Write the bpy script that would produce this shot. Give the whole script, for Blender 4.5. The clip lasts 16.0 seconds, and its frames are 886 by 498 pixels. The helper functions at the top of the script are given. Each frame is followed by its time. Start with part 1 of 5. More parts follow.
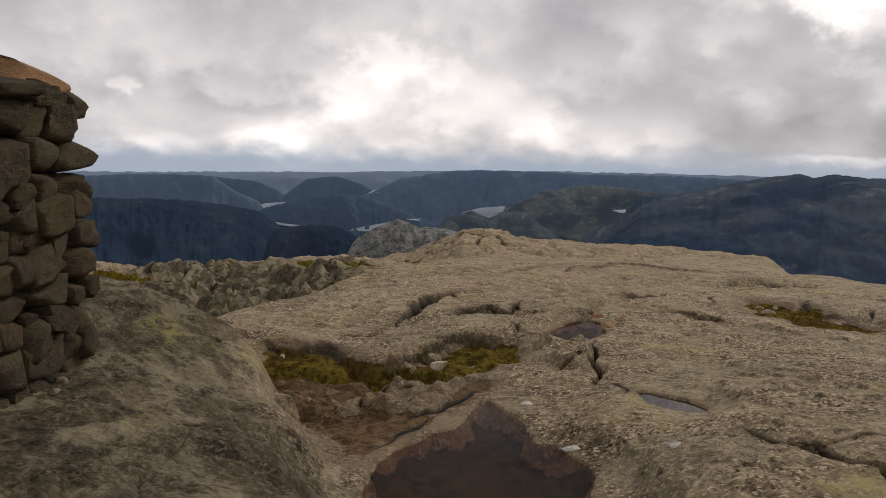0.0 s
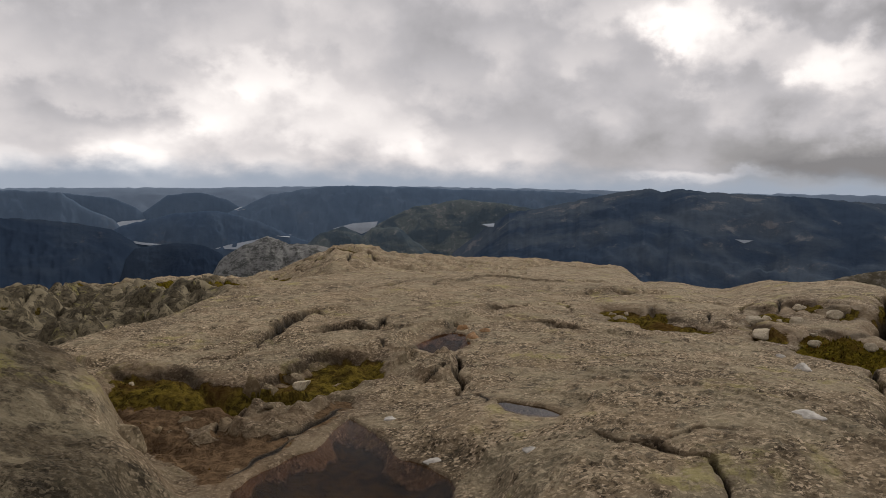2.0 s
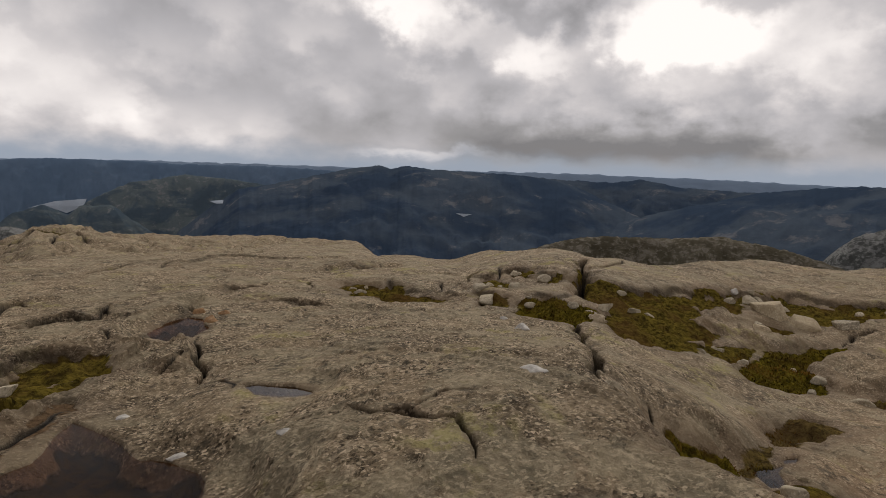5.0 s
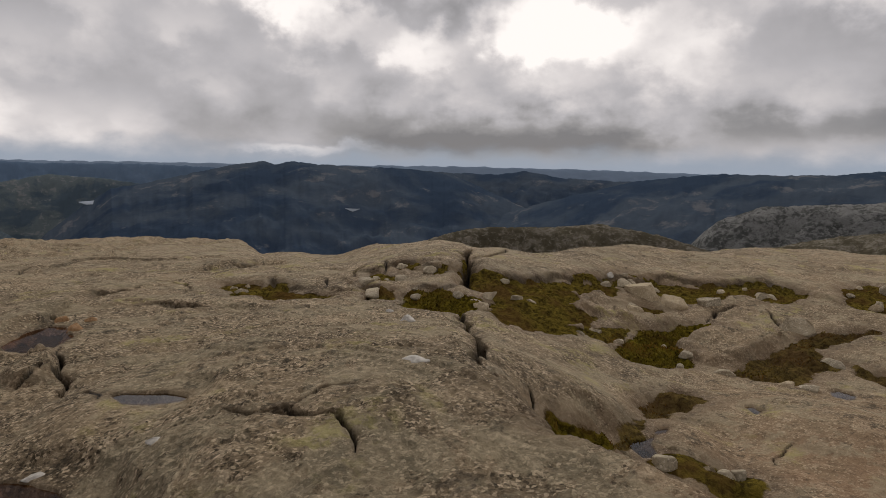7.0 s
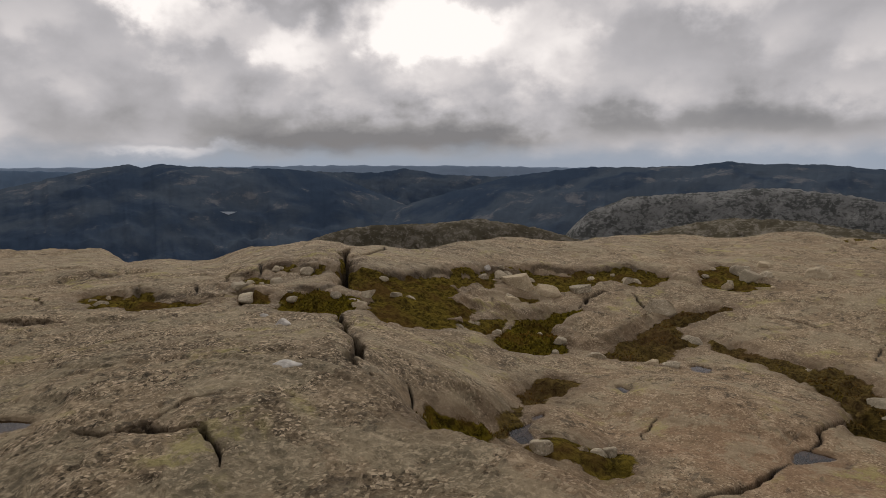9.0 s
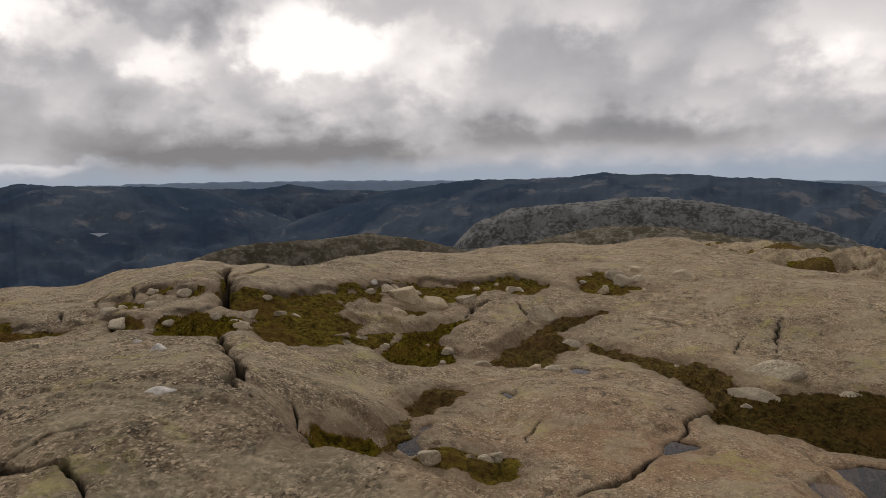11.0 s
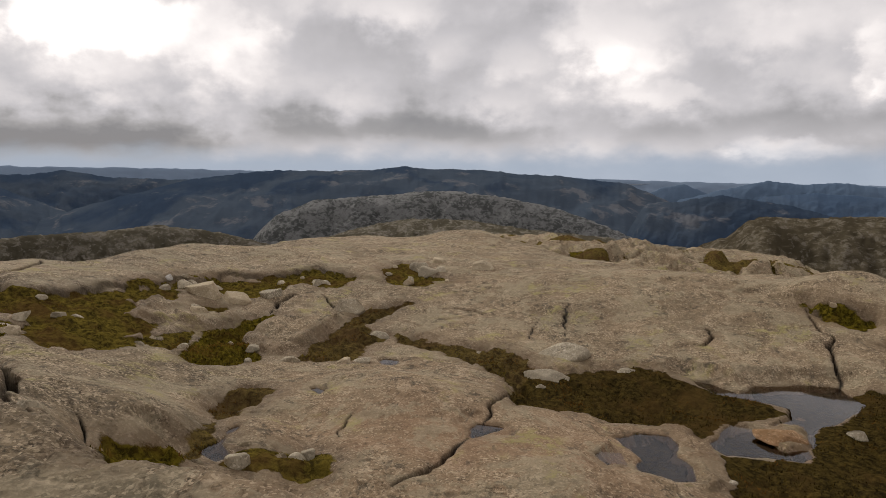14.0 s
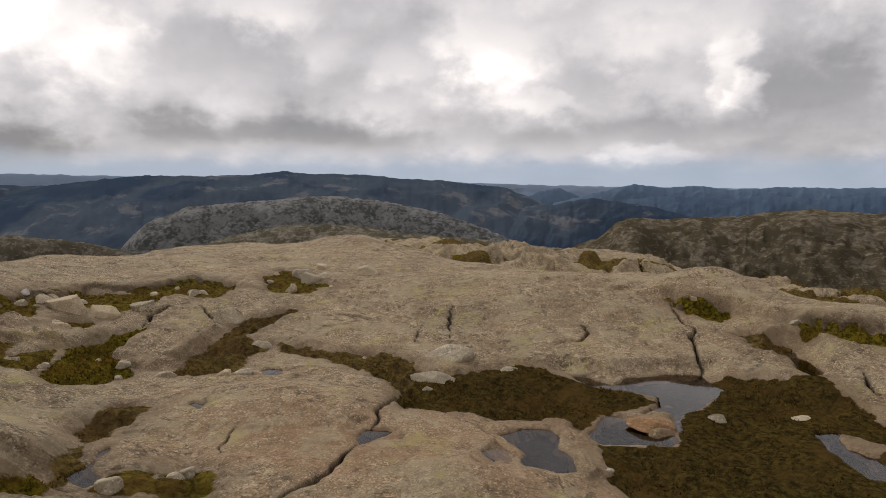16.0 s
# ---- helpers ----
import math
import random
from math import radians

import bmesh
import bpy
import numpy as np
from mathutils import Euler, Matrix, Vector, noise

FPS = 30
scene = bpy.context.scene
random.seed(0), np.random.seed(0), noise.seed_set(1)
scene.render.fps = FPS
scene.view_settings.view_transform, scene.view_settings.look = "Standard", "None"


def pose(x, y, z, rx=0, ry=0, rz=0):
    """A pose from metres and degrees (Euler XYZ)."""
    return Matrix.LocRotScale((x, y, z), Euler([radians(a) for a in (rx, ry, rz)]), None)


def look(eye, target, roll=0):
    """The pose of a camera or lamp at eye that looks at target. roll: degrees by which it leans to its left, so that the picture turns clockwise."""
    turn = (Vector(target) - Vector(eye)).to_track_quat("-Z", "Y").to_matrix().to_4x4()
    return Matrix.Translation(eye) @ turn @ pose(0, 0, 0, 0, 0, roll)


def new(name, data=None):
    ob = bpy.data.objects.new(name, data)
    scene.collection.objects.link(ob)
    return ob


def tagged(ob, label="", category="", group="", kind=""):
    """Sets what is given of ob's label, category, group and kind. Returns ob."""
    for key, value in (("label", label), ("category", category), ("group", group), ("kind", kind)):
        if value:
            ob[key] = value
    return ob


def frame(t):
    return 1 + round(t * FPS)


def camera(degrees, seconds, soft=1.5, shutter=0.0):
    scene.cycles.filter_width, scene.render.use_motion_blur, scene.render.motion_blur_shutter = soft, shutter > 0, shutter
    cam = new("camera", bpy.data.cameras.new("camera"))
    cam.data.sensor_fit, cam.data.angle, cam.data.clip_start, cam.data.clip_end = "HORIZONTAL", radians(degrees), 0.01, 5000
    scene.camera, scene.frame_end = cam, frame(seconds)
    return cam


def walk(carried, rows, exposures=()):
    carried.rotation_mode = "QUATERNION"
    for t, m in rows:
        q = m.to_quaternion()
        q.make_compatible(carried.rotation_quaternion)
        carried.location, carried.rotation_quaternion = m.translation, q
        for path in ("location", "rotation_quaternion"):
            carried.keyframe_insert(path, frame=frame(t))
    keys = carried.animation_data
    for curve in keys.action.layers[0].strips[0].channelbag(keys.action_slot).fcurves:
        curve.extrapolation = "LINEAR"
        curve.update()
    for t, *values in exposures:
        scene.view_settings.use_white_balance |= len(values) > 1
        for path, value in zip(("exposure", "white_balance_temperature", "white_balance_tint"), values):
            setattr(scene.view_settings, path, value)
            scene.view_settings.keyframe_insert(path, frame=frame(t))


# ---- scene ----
cam = camera(64.97, 16.0, soft=0.65)
PATH = [
    (0.0, (0.000, -0.000, 1.654), (0.421, 9.926, 0.519), 1.47),
    (0.5, (0.025, 0.016, 1.650), (0.760, 9.929, 0.559), 1.30),
    (1.0, (0.048, 0.011, 1.652), (1.288, 9.881, 0.632), 1.01),
    (1.5, (0.074, 0.009, 1.653), (1.792, 9.816, 0.714), 1.60),
    (2.0, (0.092, 0.002, 1.651), (2.313, 9.713, 0.779), 1.33),
    (2.5, (0.091, 0.016, 1.647), (3.088, 9.520, 0.810), 1.93),
    (3.0, (0.066, 0.027, 1.650), (3.746, 9.285, 0.784), 1.73),
    (3.5, (0.039, 0.043, 1.651), (4.360, 9.014, 0.729), 1.53),
    (4.0, (0.027, 0.067, 1.651), (4.941, 8.717, 0.639), 1.78),
    (6.5, (0.069, 0.051, 1.645), (6.567, 7.568, 0.522), 1.28),
    (7.0, (0.102, 0.035, 1.637), (6.973, 7.208, 0.487), 0.99),
    (7.5, (0.134, 0.018, 1.633), (7.278, 6.910, 0.422), 0.48),
    (8.0, (0.168, 0.020, 1.629), (7.637, 6.552, 0.379), 0.08),
    (8.5, (0.188, 0.019, 1.624), (7.940, 6.216, 0.399), -0.13),
    (11.0, (0.203, -0.056, 1.624), (9.038, 4.522, 0.632), -1.26),
    (11.5, (0.201, -0.036, 1.622), (9.310, 3.963, 0.600), -1.25),
    (12.0, (0.196, -0.002, 1.626), (9.497, 3.512, 0.550), -0.76),
    (12.5, (0.217, 0.009, 1.619), (9.587, 3.318, 0.497), -0.64),
    (13.0, (0.214, 0.019, 1.621), (9.729, 2.869, 0.469), -0.14),
    (13.5, (0.212, 0.023, 1.625), (9.863, 2.363, 0.448), 0.02),
    (14.0, (0.217, 0.028, 1.624), (9.966, 1.952, 0.497), 0.21),
    (14.5, (0.223, 0.032, 1.620), (10.051, 1.529, 0.539), 0.50),
    (15.0, (0.220, 0.031, 1.621), (10.100, 1.179, 0.581), 0.65),
    (15.5, (0.209, 0.032, 1.624), (10.130, 0.757, 0.598), 0.52),
    (16.0, (0.209, 0.032, 1.624), (10.149, 0.301, 0.566), 0.05),
]
walk(cam, [(t, look(eye, target, roll)) for t, eye, target, roll in PATH],
     exposures=((0.0, 0.08), (2.0, 0.0), (4.0, -0.10), (8.5, -0.14), (12.0, 0.0), (14.0, 0.16), (16.0, 0.24)))

# ---- daylight: broken overcast, brightest in the south-east where the sun stands behind the cloud ----
SUN_AZ, SUN_EL = 48.0, 34.0


class Web:
    """Short hand for wiring a node tree."""

    def __init__(self, tree):
        self.tree = tree
        tree.nodes.clear()

    def node(self, kind, inputs=(), operation="", clamp=False, interpolation="", data="", blend="", attribute=""):
        n = self.tree.nodes.new(kind)
        if operation:
            n.operation = operation
        if clamp:
            n.use_clamp = True
        if interpolation:
            n.interpolation_type = interpolation
        if data:
            n.data_type = data
        if blend:
            n.blend_type = blend
        if attribute:
            n.attribute_name = attribute
        for key, value in dict(inputs).items():
            if isinstance(value, bpy.types.NodeSocket):
                self.tree.links.new(value, n.inputs[key])
            else:
                n.inputs[key].default_value = value
        return n

    def math(self, op, a, b=0.0, c=0.0, clamp=False):
        return self.node("ShaderNodeMath", {0: a, 1: b, 2: c}, operation=op, clamp=clamp).outputs[0]

    def add(self, *terms):
        total = terms[0]
        for term in terms[1:]:
            total = self.math("ADD", total, term)
        return total

    def mul(self, a, b, clamp=False):
        return self.math("MULTIPLY", a, b, clamp=clamp)

    def span(self, value, a, b, low=0.0, high=1.0):
        return self.node("ShaderNodeMapRange", {"Value": value, "From Min": a, "From Max": b, "To Min": low, "To Max": high},
                         interpolation="SMOOTHSTEP").outputs["Result"]

    def mix(self, fac, a, b, blend="MIX"):
        n = self.node("ShaderNodeMix", {"Factor": fac}, data="RGBA", blend=blend)
        for socket, value in ((n.inputs[6], a), (n.inputs[7], b)):
            if isinstance(value, bpy.types.NodeSocket):
                self.tree.links.new(value, socket)
            else:
                socket.default_value = (*value, 1.0)
        return n.outputs[2]

    def noise(self, vector, scale, detail=4.0, rough=0.55, lac=2.0, warp=0.0):
        return self.node("ShaderNodeTexNoise", {"Vector": vector, "Scale": scale, "Detail": detail, "Roughness": rough,
                                                "Lacunarity": lac, "Distortion": warp}).outputs["Fac"]

    def xyz(self, x, y, z):
        return self.node("ShaderNodeCombineXYZ", {0: x, 1: y, 2: z}).outputs[0]


def make_sky():
    world = bpy.data.worlds.new("overcast_sky")
    scene.world = world
    world.use_nodes = True
    w = Web(world.node_tree)
    way = w.node("ShaderNodeTexCoord").outputs["Generated"]
    part_xyz = w.node("ShaderNodeSeparateXYZ", {0: way}).outputs
    az = w.mul(w.math("ARCTAN2", part_xyz[0], part_xyz[1]), 57.2958)
    el = w.mul(w.math("ARCSINE", part_xyz[2]), 57.2958)
    air = w.node("ShaderNodeTexSky")
    air.sky_type, air.sun_disc, air.altitude, air.dust_density = "NISHITA", False, 600.0, 2.0
    air.sun_elevation, air.sun_rotation = radians(SUN_EL), radians(SUN_AZ)
    clear = air.outputs[0]
    # billows laid out by bearing and height, flattened towards the horizon
    rise = w.math("POWER", w.math("MAXIMUM", w.math("ADD", el, 1.0), 0.05), 0.80)
    sheet = w.xyz(w.mul(az, 0.085), w.mul(rise, 0.21), 0.0)
    puffs = w.noise(sheet, 0.9, 4.0, 0.5, 2.1, 0.1)
    fine = w.noise(sheet, 2.4, 5.0, 0.52, 2.1, 0.1)
    curl = w.noise(sheet, 1.7, 4.0, 0.55)
    rag = w.noise(sheet, 5.0, 5.0, 0.55)
    azw = w.add(az, w.mul(w.math("SUBTRACT", curl, 0.5), 8.0), w.mul(w.math("SUBTRACT", rag, 0.5), 5.0))
    lift = w.add(w.math("SUBTRACT", fine, 0.5), w.mul(w.math("SUBTRACT", rag, 0.5), 0.5))
    elw = w.add(el, w.mul(lift, w.span(el, 0.0, 9.0, 1.6, 5.0)))
    bent = w.xyz(w.mul(azw, 0.16), w.mul(elw, 0.26), 0.0)
    heap = w.node("ShaderNodeTexVoronoi", {"Vector": bent, "Scale": 1.15, "Randomness": 1.0})
    heap.feature = "SMOOTH_F1"
    heap.inputs["Smoothness"].default_value = 0.6
    billow = heap.outputs["Distance"]

    def puff(at_az, at_el, wide, tall, amount, sharp=1.0):
        u = w.math("DIVIDE", w.math("SUBTRACT", azw, at_az), wide)
        v = w.math("DIVIDE", w.math("SUBTRACT", elw, at_el), tall)
        d = w.math("ADD", w.mul(u, u), w.mul(v, v))
        return w.mul(w.math("EXPONENT", w.mul(w.math("POWER", d, sharp), -1.0)), (0.66 if amount > 0 else 0.75) * amount)

    light = w.add(0.57, w.mul(w.math("SUBTRACT", puffs, 0.5), 0.30), w.mul(w.math("SUBTRACT", fine, 0.5), 0.34), w.mul(w.math("SUBTRACT", rag, 0.5), 0.16),
                  w.mul(w.math("SUBTRACT", billow, 0.42), -0.30))
    for at_az, at_el, wide, tall, amount in CLOUDS_A + CLOUDS_B + CLOUDS_C + CLOUDS_D:
        light = w.add(light, puff(at_az, at_el, wide, tall, amount, 2.0 if amount > 0.2 else 1.0))
    cloud = w.node("ShaderNodeValToRGB", {0: light})
    ramp = cloud.color_ramp
    stops = ((0.0, (2.1, 2.07, 2.2)), (0.25, (3.2, 3.1, 3.2)), (0.5, (5.2, 5.0, 5.15)), (0.72, (7.55, 7.1, 7.05)), (1.0, (11.4, 10.7, 10.3)))
    while len(ramp.elements) < len(stops):
        ramp.elements.new(0.5)
    for stop, (at, rgb) in zip(ramp.elements, stops):
        stop.position, stop.color = at, (*rgb, 1.0)
    # pale blue-grey air between the cloud base and the horizon
    veil = w.mul(w.span(elw, 2.3, 0.2), 0.85)
    sky = w.mix(veil, cloud.outputs[0], (3.2, 3.8, 4.7))
    sky = w.mix(w.mul(w.span(light, 0.62, 0.2), 0.02), sky, clear)
    sky = w.mix(w.span(el, -1.5, -6.0), sky, (0.5, 0.6, 0.75))
    back = w.node("ShaderNodeBackground", {"Color": sky, "Strength": 0.1})
    out = w.node("ShaderNodeOutputWorld")
    w.tree.links.new(back.outputs[0], out.inputs[0])


# bearing, height, half width, half height (degrees), how much lighter or darker
CLOUDS_A = (
    (-18.9, 8.3, 10.7, 3.21, 0.1), (-1.8, 11.4, 10.7, 2.68, 0.12), (-2.2, 8.6, 3.2, 1.93, 0.42),
    (-5.3, 5.9, 4.0, 2.41, 0.42), (2.0, 4.8, 8.0, 2.68, 0.26), (-8.0, 3.1, 4.8, 2.41, 0.22),
    (6.6, 3.1, 6.4, 2.14, 0.18), (11.4, 2.7, 3.2, 2.14, 0.12), (-12.4, 1.8, 4.5, 1.28, 0.46),
    (-19.4, 1.3, 2.7, 0.8, 0.34), (-8.2, 0.6, 3.2, 1.07, 0.18), (-0.7, 1.4, 2.7, 1.07, 0.32),
    (-21.7, 5.3, 1.2, 0.75, 0.3), (-13.2, 4.6, 3.7, 0.54, -0.22), (-15.7, 6.2, 7.0, 0.86, -0.1),
    (2.8, 7.2, 4.8, 1.61, 0.15), (19.5, 8.2, 9.1, 4.28, -0.06), (15.6, 1.9, 4.8, 0.86, 0.12),
    (17.6, 5.2, 5.9, 1.61, 0.08),
)
CLOUDS_B = (
    (-11.9, 3.4, 6.4, 0.64, 0.12), (31.4, 12.6, 4.0, 2.41, 0.75), (37.7, 10.3, 4.3, 1.93, 0.28),
    (39.7, 12.7, 3.2, 2.41, -0.15), (35.3, 4.8, 10.2, 2.14, -0.2), (41.5, 2.3, 5.9, 1.5, -0.42),
    (49.6, 2.8, 9.6, 1.61, -0.34), (55.9, 2.2, 4.8, 1.39, -0.36), (30.8, 3.4, 6.4, 1.07, -0.16),
    (33.2, 1.4, 5.9, 0.37, 0.42), (21.6, 3.1, 3.7, 1.61, 0.18), (17.0, 8.6, 10.7, 3.75, 0.05),
    (24.3, 8.4, 6.4, 2.14, -0.06), (13.5, 5.3, 3.2, 1.34, -0.08), (5.5, 3.9, 6.4, 2.41, 0.14),
    (45.0, 7.4, 8.0, 2.14, 0.12), (47.1, 12.8, 2.7, 2.14, -0.12), (52.3, 7.8, 5.9, 1.87, 0.14),
    (52.4, 11.1, 5.9, 2.68, 0.85),
)
CLOUDS_C = (
    (43.0, 9.6, 3.2, 1.93, 0.35), (45.0, 11.9, 3.2, 1.93, -0.3), (43.9, 1.8, 4.8, 1.07, -0.4),
    (55.8, 2.4, 5.9, 1.39, -0.38), (49.9, 3.0, 6.4, 1.34, -0.18), (60.0, 7.5, 5.9, 2.94, 0.16),
    (56.1, 7.2, 6.4, 2.14, 0.12), (71.9, 7.9, 9.1, 4.28, -0.08), (69.5, 3.3, 7.5, 1.39, -0.24),
    (75.7, 3.8, 4.3, 1.82, -0.12), (63.9, 4.9, 4.8, 1.61, -0.08), (61.9, 11.2, 3.2, 2.14, 0.1),
    (60.1, 9.9, 4.8, 2.41, 0.34), (73.7, 5.5, 3.2, 1.82, 0.16), (62.3, 6.8, 4.8, 2.41, 0.12),
    (67.9, 3.5, 4.8, 0.86, -0.2), (82.9, 3.0, 8.0, 1.07, -0.2), (91.9, 8.2, 3.2, 1.93, 0.2),
    (96.0, 3.3, 4.8, 2.14, -0.14),
)
CLOUDS_D = (
    (88.2, 5.0, 4.8, 1.82, 0.1), (71.9, 9.5, 5.9, 2.41, -0.08), (79.8, 10.7, 5.9, 2.14, -0.06),
    (74.6, 12.3, 3.2, 1.07, 0.15), (86.9, 8.2, 3.7, 2.14, -0.08), (92.3, 9.4, 4.5, 3.75, 0.3),
    (96.4, 5.8, 3.2, 0.86, 0.26), (110.1, 8.0, 1.8, 2.94, 0.42), (111.6, 6.1, 1.3, 1.61, 0.34),
    (116.4, 6.0, 5.9, 4.82, -0.38), (104.4, 1.5, 4.3, 0.7, 0.36), (114.8, 1.6, 5.9, 0.86, -0.06),
    (78.3, 3.5, 10.2, 1.18, -0.18), (103.7, 10.7, 5.9, 2.94, 0.12), (106.5, 3.7, 4.8, 1.28, -0.18),
    (98.7, 3.6, 4.8, 0.96, -0.14), (82.4, 11.1, 4.8, 2.94, 0.06), (111.0, 2.8, 3.2, 0.54, 0.12),
)

make_sky()
sun = new("sun", bpy.data.lights.new("sun", "SUN"))
sun.data.energy, sun.data.angle, sun.data.color = 1.5, radians(14), (1.0, 0.95, 0.88)
sun.matrix_world = look((40 * math.sin(radians(SUN_AZ)), 40 * math.cos(radians(SUN_AZ)), 40 * math.tan(radians(SUN_EL))), (0, 0, 0))


# ---- materials ----
def surface_material(name):
    m = bpy.data.materials.new(name)
    m.use_nodes = True
    return m, Web(m.node_tree)


def finish(w, color, rough, height=None, depth=0.02, strength=1.0, spec=0.3):
    b = w.node("ShaderNodeBsdfPrincipled", {"Base Color": color, "Roughness": rough, "Specular IOR Level": spec})
    if height is not None:
        n = w.node("ShaderNodeBump", {"Height": height, "Strength": strength, "Distance": depth})
        w.tree.links.new(n.outputs[0], b.inputs["Normal"])
    out = w.node("ShaderNodeOutputMaterial")
    w.tree.links.new(b.outputs[0], out.inputs[0])
    return b


def stone_color(w, at, base, light, dark, tint=None, scaly=1.0):
    """Weathered granite: broad stains, lichen blotches, crystals and pits."""
    stain = w.noise(at, 0.8, 6.0, 0.62, 2.0, 0.4)
    blot = w.noise(at, 5.5, 8.0, 0.74, 2.1, 0.25)
    grain = w.noise(at, 24.0, 6.0, 0.78)
    cell = w.node("ShaderNodeTexVoronoi", {"Vector": at, "Scale": 62.0, "Randomness": 1.0}).outputs["Color"]
    crumb = w.node("ShaderNodeSeparateColor", {0: cell}).outputs[0]
    c = w.mix(w.span(stain, 0.36, 0.66), tuple(0.70 * v for v in base), tuple(1.12 * v for v in base))
    if tint is not None:
        c = w.mix(tint[0], c, tint[1])
    patchy = w.noise(at, 2.1, 6.0, 0.66, 2.0, 0.7)
    speck = w.span(patchy, 0.40, 0.58, 0.30, 1.0)
    if tint is not None:
        speck = w.mul(speck, w.math("SUBTRACT", 1.0, w.mul(tint[0], 0.45)))
    speck = w.mul(speck, scaly)
    c = w.mix(w.mul(w.span(patchy, 0.56, 0.70), 0.30), c, light)
    c = w.mix(w.mul(w.span(patchy, 0.44, 0.30), 0.35), c, tuple(0.55 * v for v in base))
    c = w.mix(w.mul(w.span(blot, 0.53, 0.64), w.add(w.mul(speck, 0.45), 0.32)), c, light)
    c = w.mix(w.mul(w.mul(w.span(blot, 0.475, 0.38), 0.85), w.add(w.mul(speck, 0.65), 0.28)), c, dark)
    c = w.mix(w.mul(w.mul(w.span(grain, 0.475, 0.400), 0.72), speck), c, dark)
    c = w.mix(w.mul(w.mul(w.span(grain, 0.53, 0.60), 0.90), speck), c, light)
    c = w.mix(w.mul(w.span(crumb, 0.86, 0.92), w.add(w.mul(speck, 0.5), 0.18)), c, tuple(min(1.3 * v, 0.8) for v in light))
    c = w.mix(w.mul(w.span(crumb, 0.18, 0.10), w.add(w.mul(speck, 0.6), 0.15)), c, tuple(0.6 * v for v in dark))
    relief = w.add(w.mul(blot, 0.75), w.mul(w.mul(grain, speck), 0.85), w.mul(patchy, 0.5))
    return c, relief, stain, blot, grain


def make_ground_material():
    m, w = surface_material("summit_granite")
    at = w.node("ShaderNodeTexCoord").outputs["Object"]
    given = lambda name: w.node("ShaderNodeAttribute", attribute=name).outputs["Fac"]
    cover, rust, peat, pink, damp, wood, crust_shade = (given(n) for n in ("cover", "rust", "peat", "pink", "damp", "wood", "crust_shade"))
    scaly, gap_shade = given("scaly"), given("gap_shade")
    warm = w.mix(w.noise(at, 0.55, 4.0, 0.6), (0.318, 0.205, 0.122), (0.285, 0.214, 0.130))
    c, relief, stain, blot, grain = stone_color(w, at, (0.272, 0.205, 0.128), (0.60, 0.478, 0.325), (0.040, 0.031, 0.020), (pink, warm), scaly)
    bald = w.mul(pink, w.span(w.noise(at, 0.9, 5.0, 0.62, 2.0, 0.5), 0.47, 0.60))
    c = w.mix(w.mul(bald, 0.45), c, w.mix(w.span(blot, 0.40, 0.62), (0.275, 0.160, 0.092), (0.345, 0.222, 0.134)))
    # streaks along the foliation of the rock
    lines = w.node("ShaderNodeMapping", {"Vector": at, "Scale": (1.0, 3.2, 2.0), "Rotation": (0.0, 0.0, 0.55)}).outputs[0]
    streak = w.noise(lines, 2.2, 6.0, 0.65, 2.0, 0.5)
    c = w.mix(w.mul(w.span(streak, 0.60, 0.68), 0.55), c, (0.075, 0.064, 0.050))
    # olive lichen on the hump; on the western shelf the mix paints shade
    c = w.mix(w.mul(crust_shade, 0.75), c, w.mix(w.span(blot, 0.35, 0.65), (0.024, 0.021, 0.014), (0.108, 0.091, 0.058)))
    # grey lichen sheets and bands of dark pits on the older faces
    sheet = w.noise(at, 1.5, 7.0, 0.72, 2.1, 0.5)
    c = w.mix(w.mul(w.span(sheet, 0.50, 0.56), 0.50), c, (0.350, 0.294, 0.192))
    pits = w.mul(w.span(w.noise(at, 7.5, 6.0, 0.72), 0.53, 0.62), w.span(w.noise(at, 0.7, 4.0, 0.6, 2.0, 0.8), 0.46, 0.58))
    c = w.mix(w.mul(pits, 0.72), c, (0.072, 0.060, 0.042))
    # yellow-green crust lichen in loose colonies
    colony = w.noise(at, 1.3, 3.0, 0.6, 2.0, 0.6)
    c = w.mix(w.mul(w.mul(w.span(colony, 0.56, 0.68), w.span(blot, 0.46, 0.56)), 0.55), c, (0.33, 0.295, 0.095))
    # iron-stained seepage and damp rims
    c = w.mix(w.mul(damp, w.span(stain, 0.25, 0.6)), c, (0.20, 0.125, 0.065))
    c = w.mix(w.mul(damp, 0.45), c, (0.09, 0.075, 0.055))
    # plant cover and soil
    edge = w.span(w.add(cover, w.mul(w.math("SUBTRACT", w.noise(at, 9.0, 5.0, 0.7), 0.5), 0.9)), 0.38, 0.62)
    tuft = w.noise(at, 14.0, 5.0, 0.7, 2.0, 0.4)
    drift = w.noise(at, 1.6, 4.0, 0.6)
    moss = w.mix(w.span(tuft, 0.35, 0.65), (0.028, 0.022, 0.004), (0.158, 0.120, 0.014))
    moss = w.mix(w.mul(w.span(drift, 0.45, 0.65), 0.75), moss, (0.070, 0.036, 0.010))
    earth = w.mix(w.span(tuft, 0.3, 0.7), (0.066, 0.042, 0.024), (0.185, 0.122, 0.070))
    bog = w.mix(w.span(tuft, 0.35, 0.7), (0.020, 0.015, 0.006), (0.085, 0.058, 0.016))
    bog = w.mix(w.mul(w.span(drift, 0.48, 0.66), 0.7), bog, (0.075, 0.046, 0.015))
    # joints and ledge feet: undercut shade painted near black, along with wet soil
    c = w.mix(gap_shade, c, (0.014, 0.011, 0.008))
    plant = w.mix(rust, moss, earth)
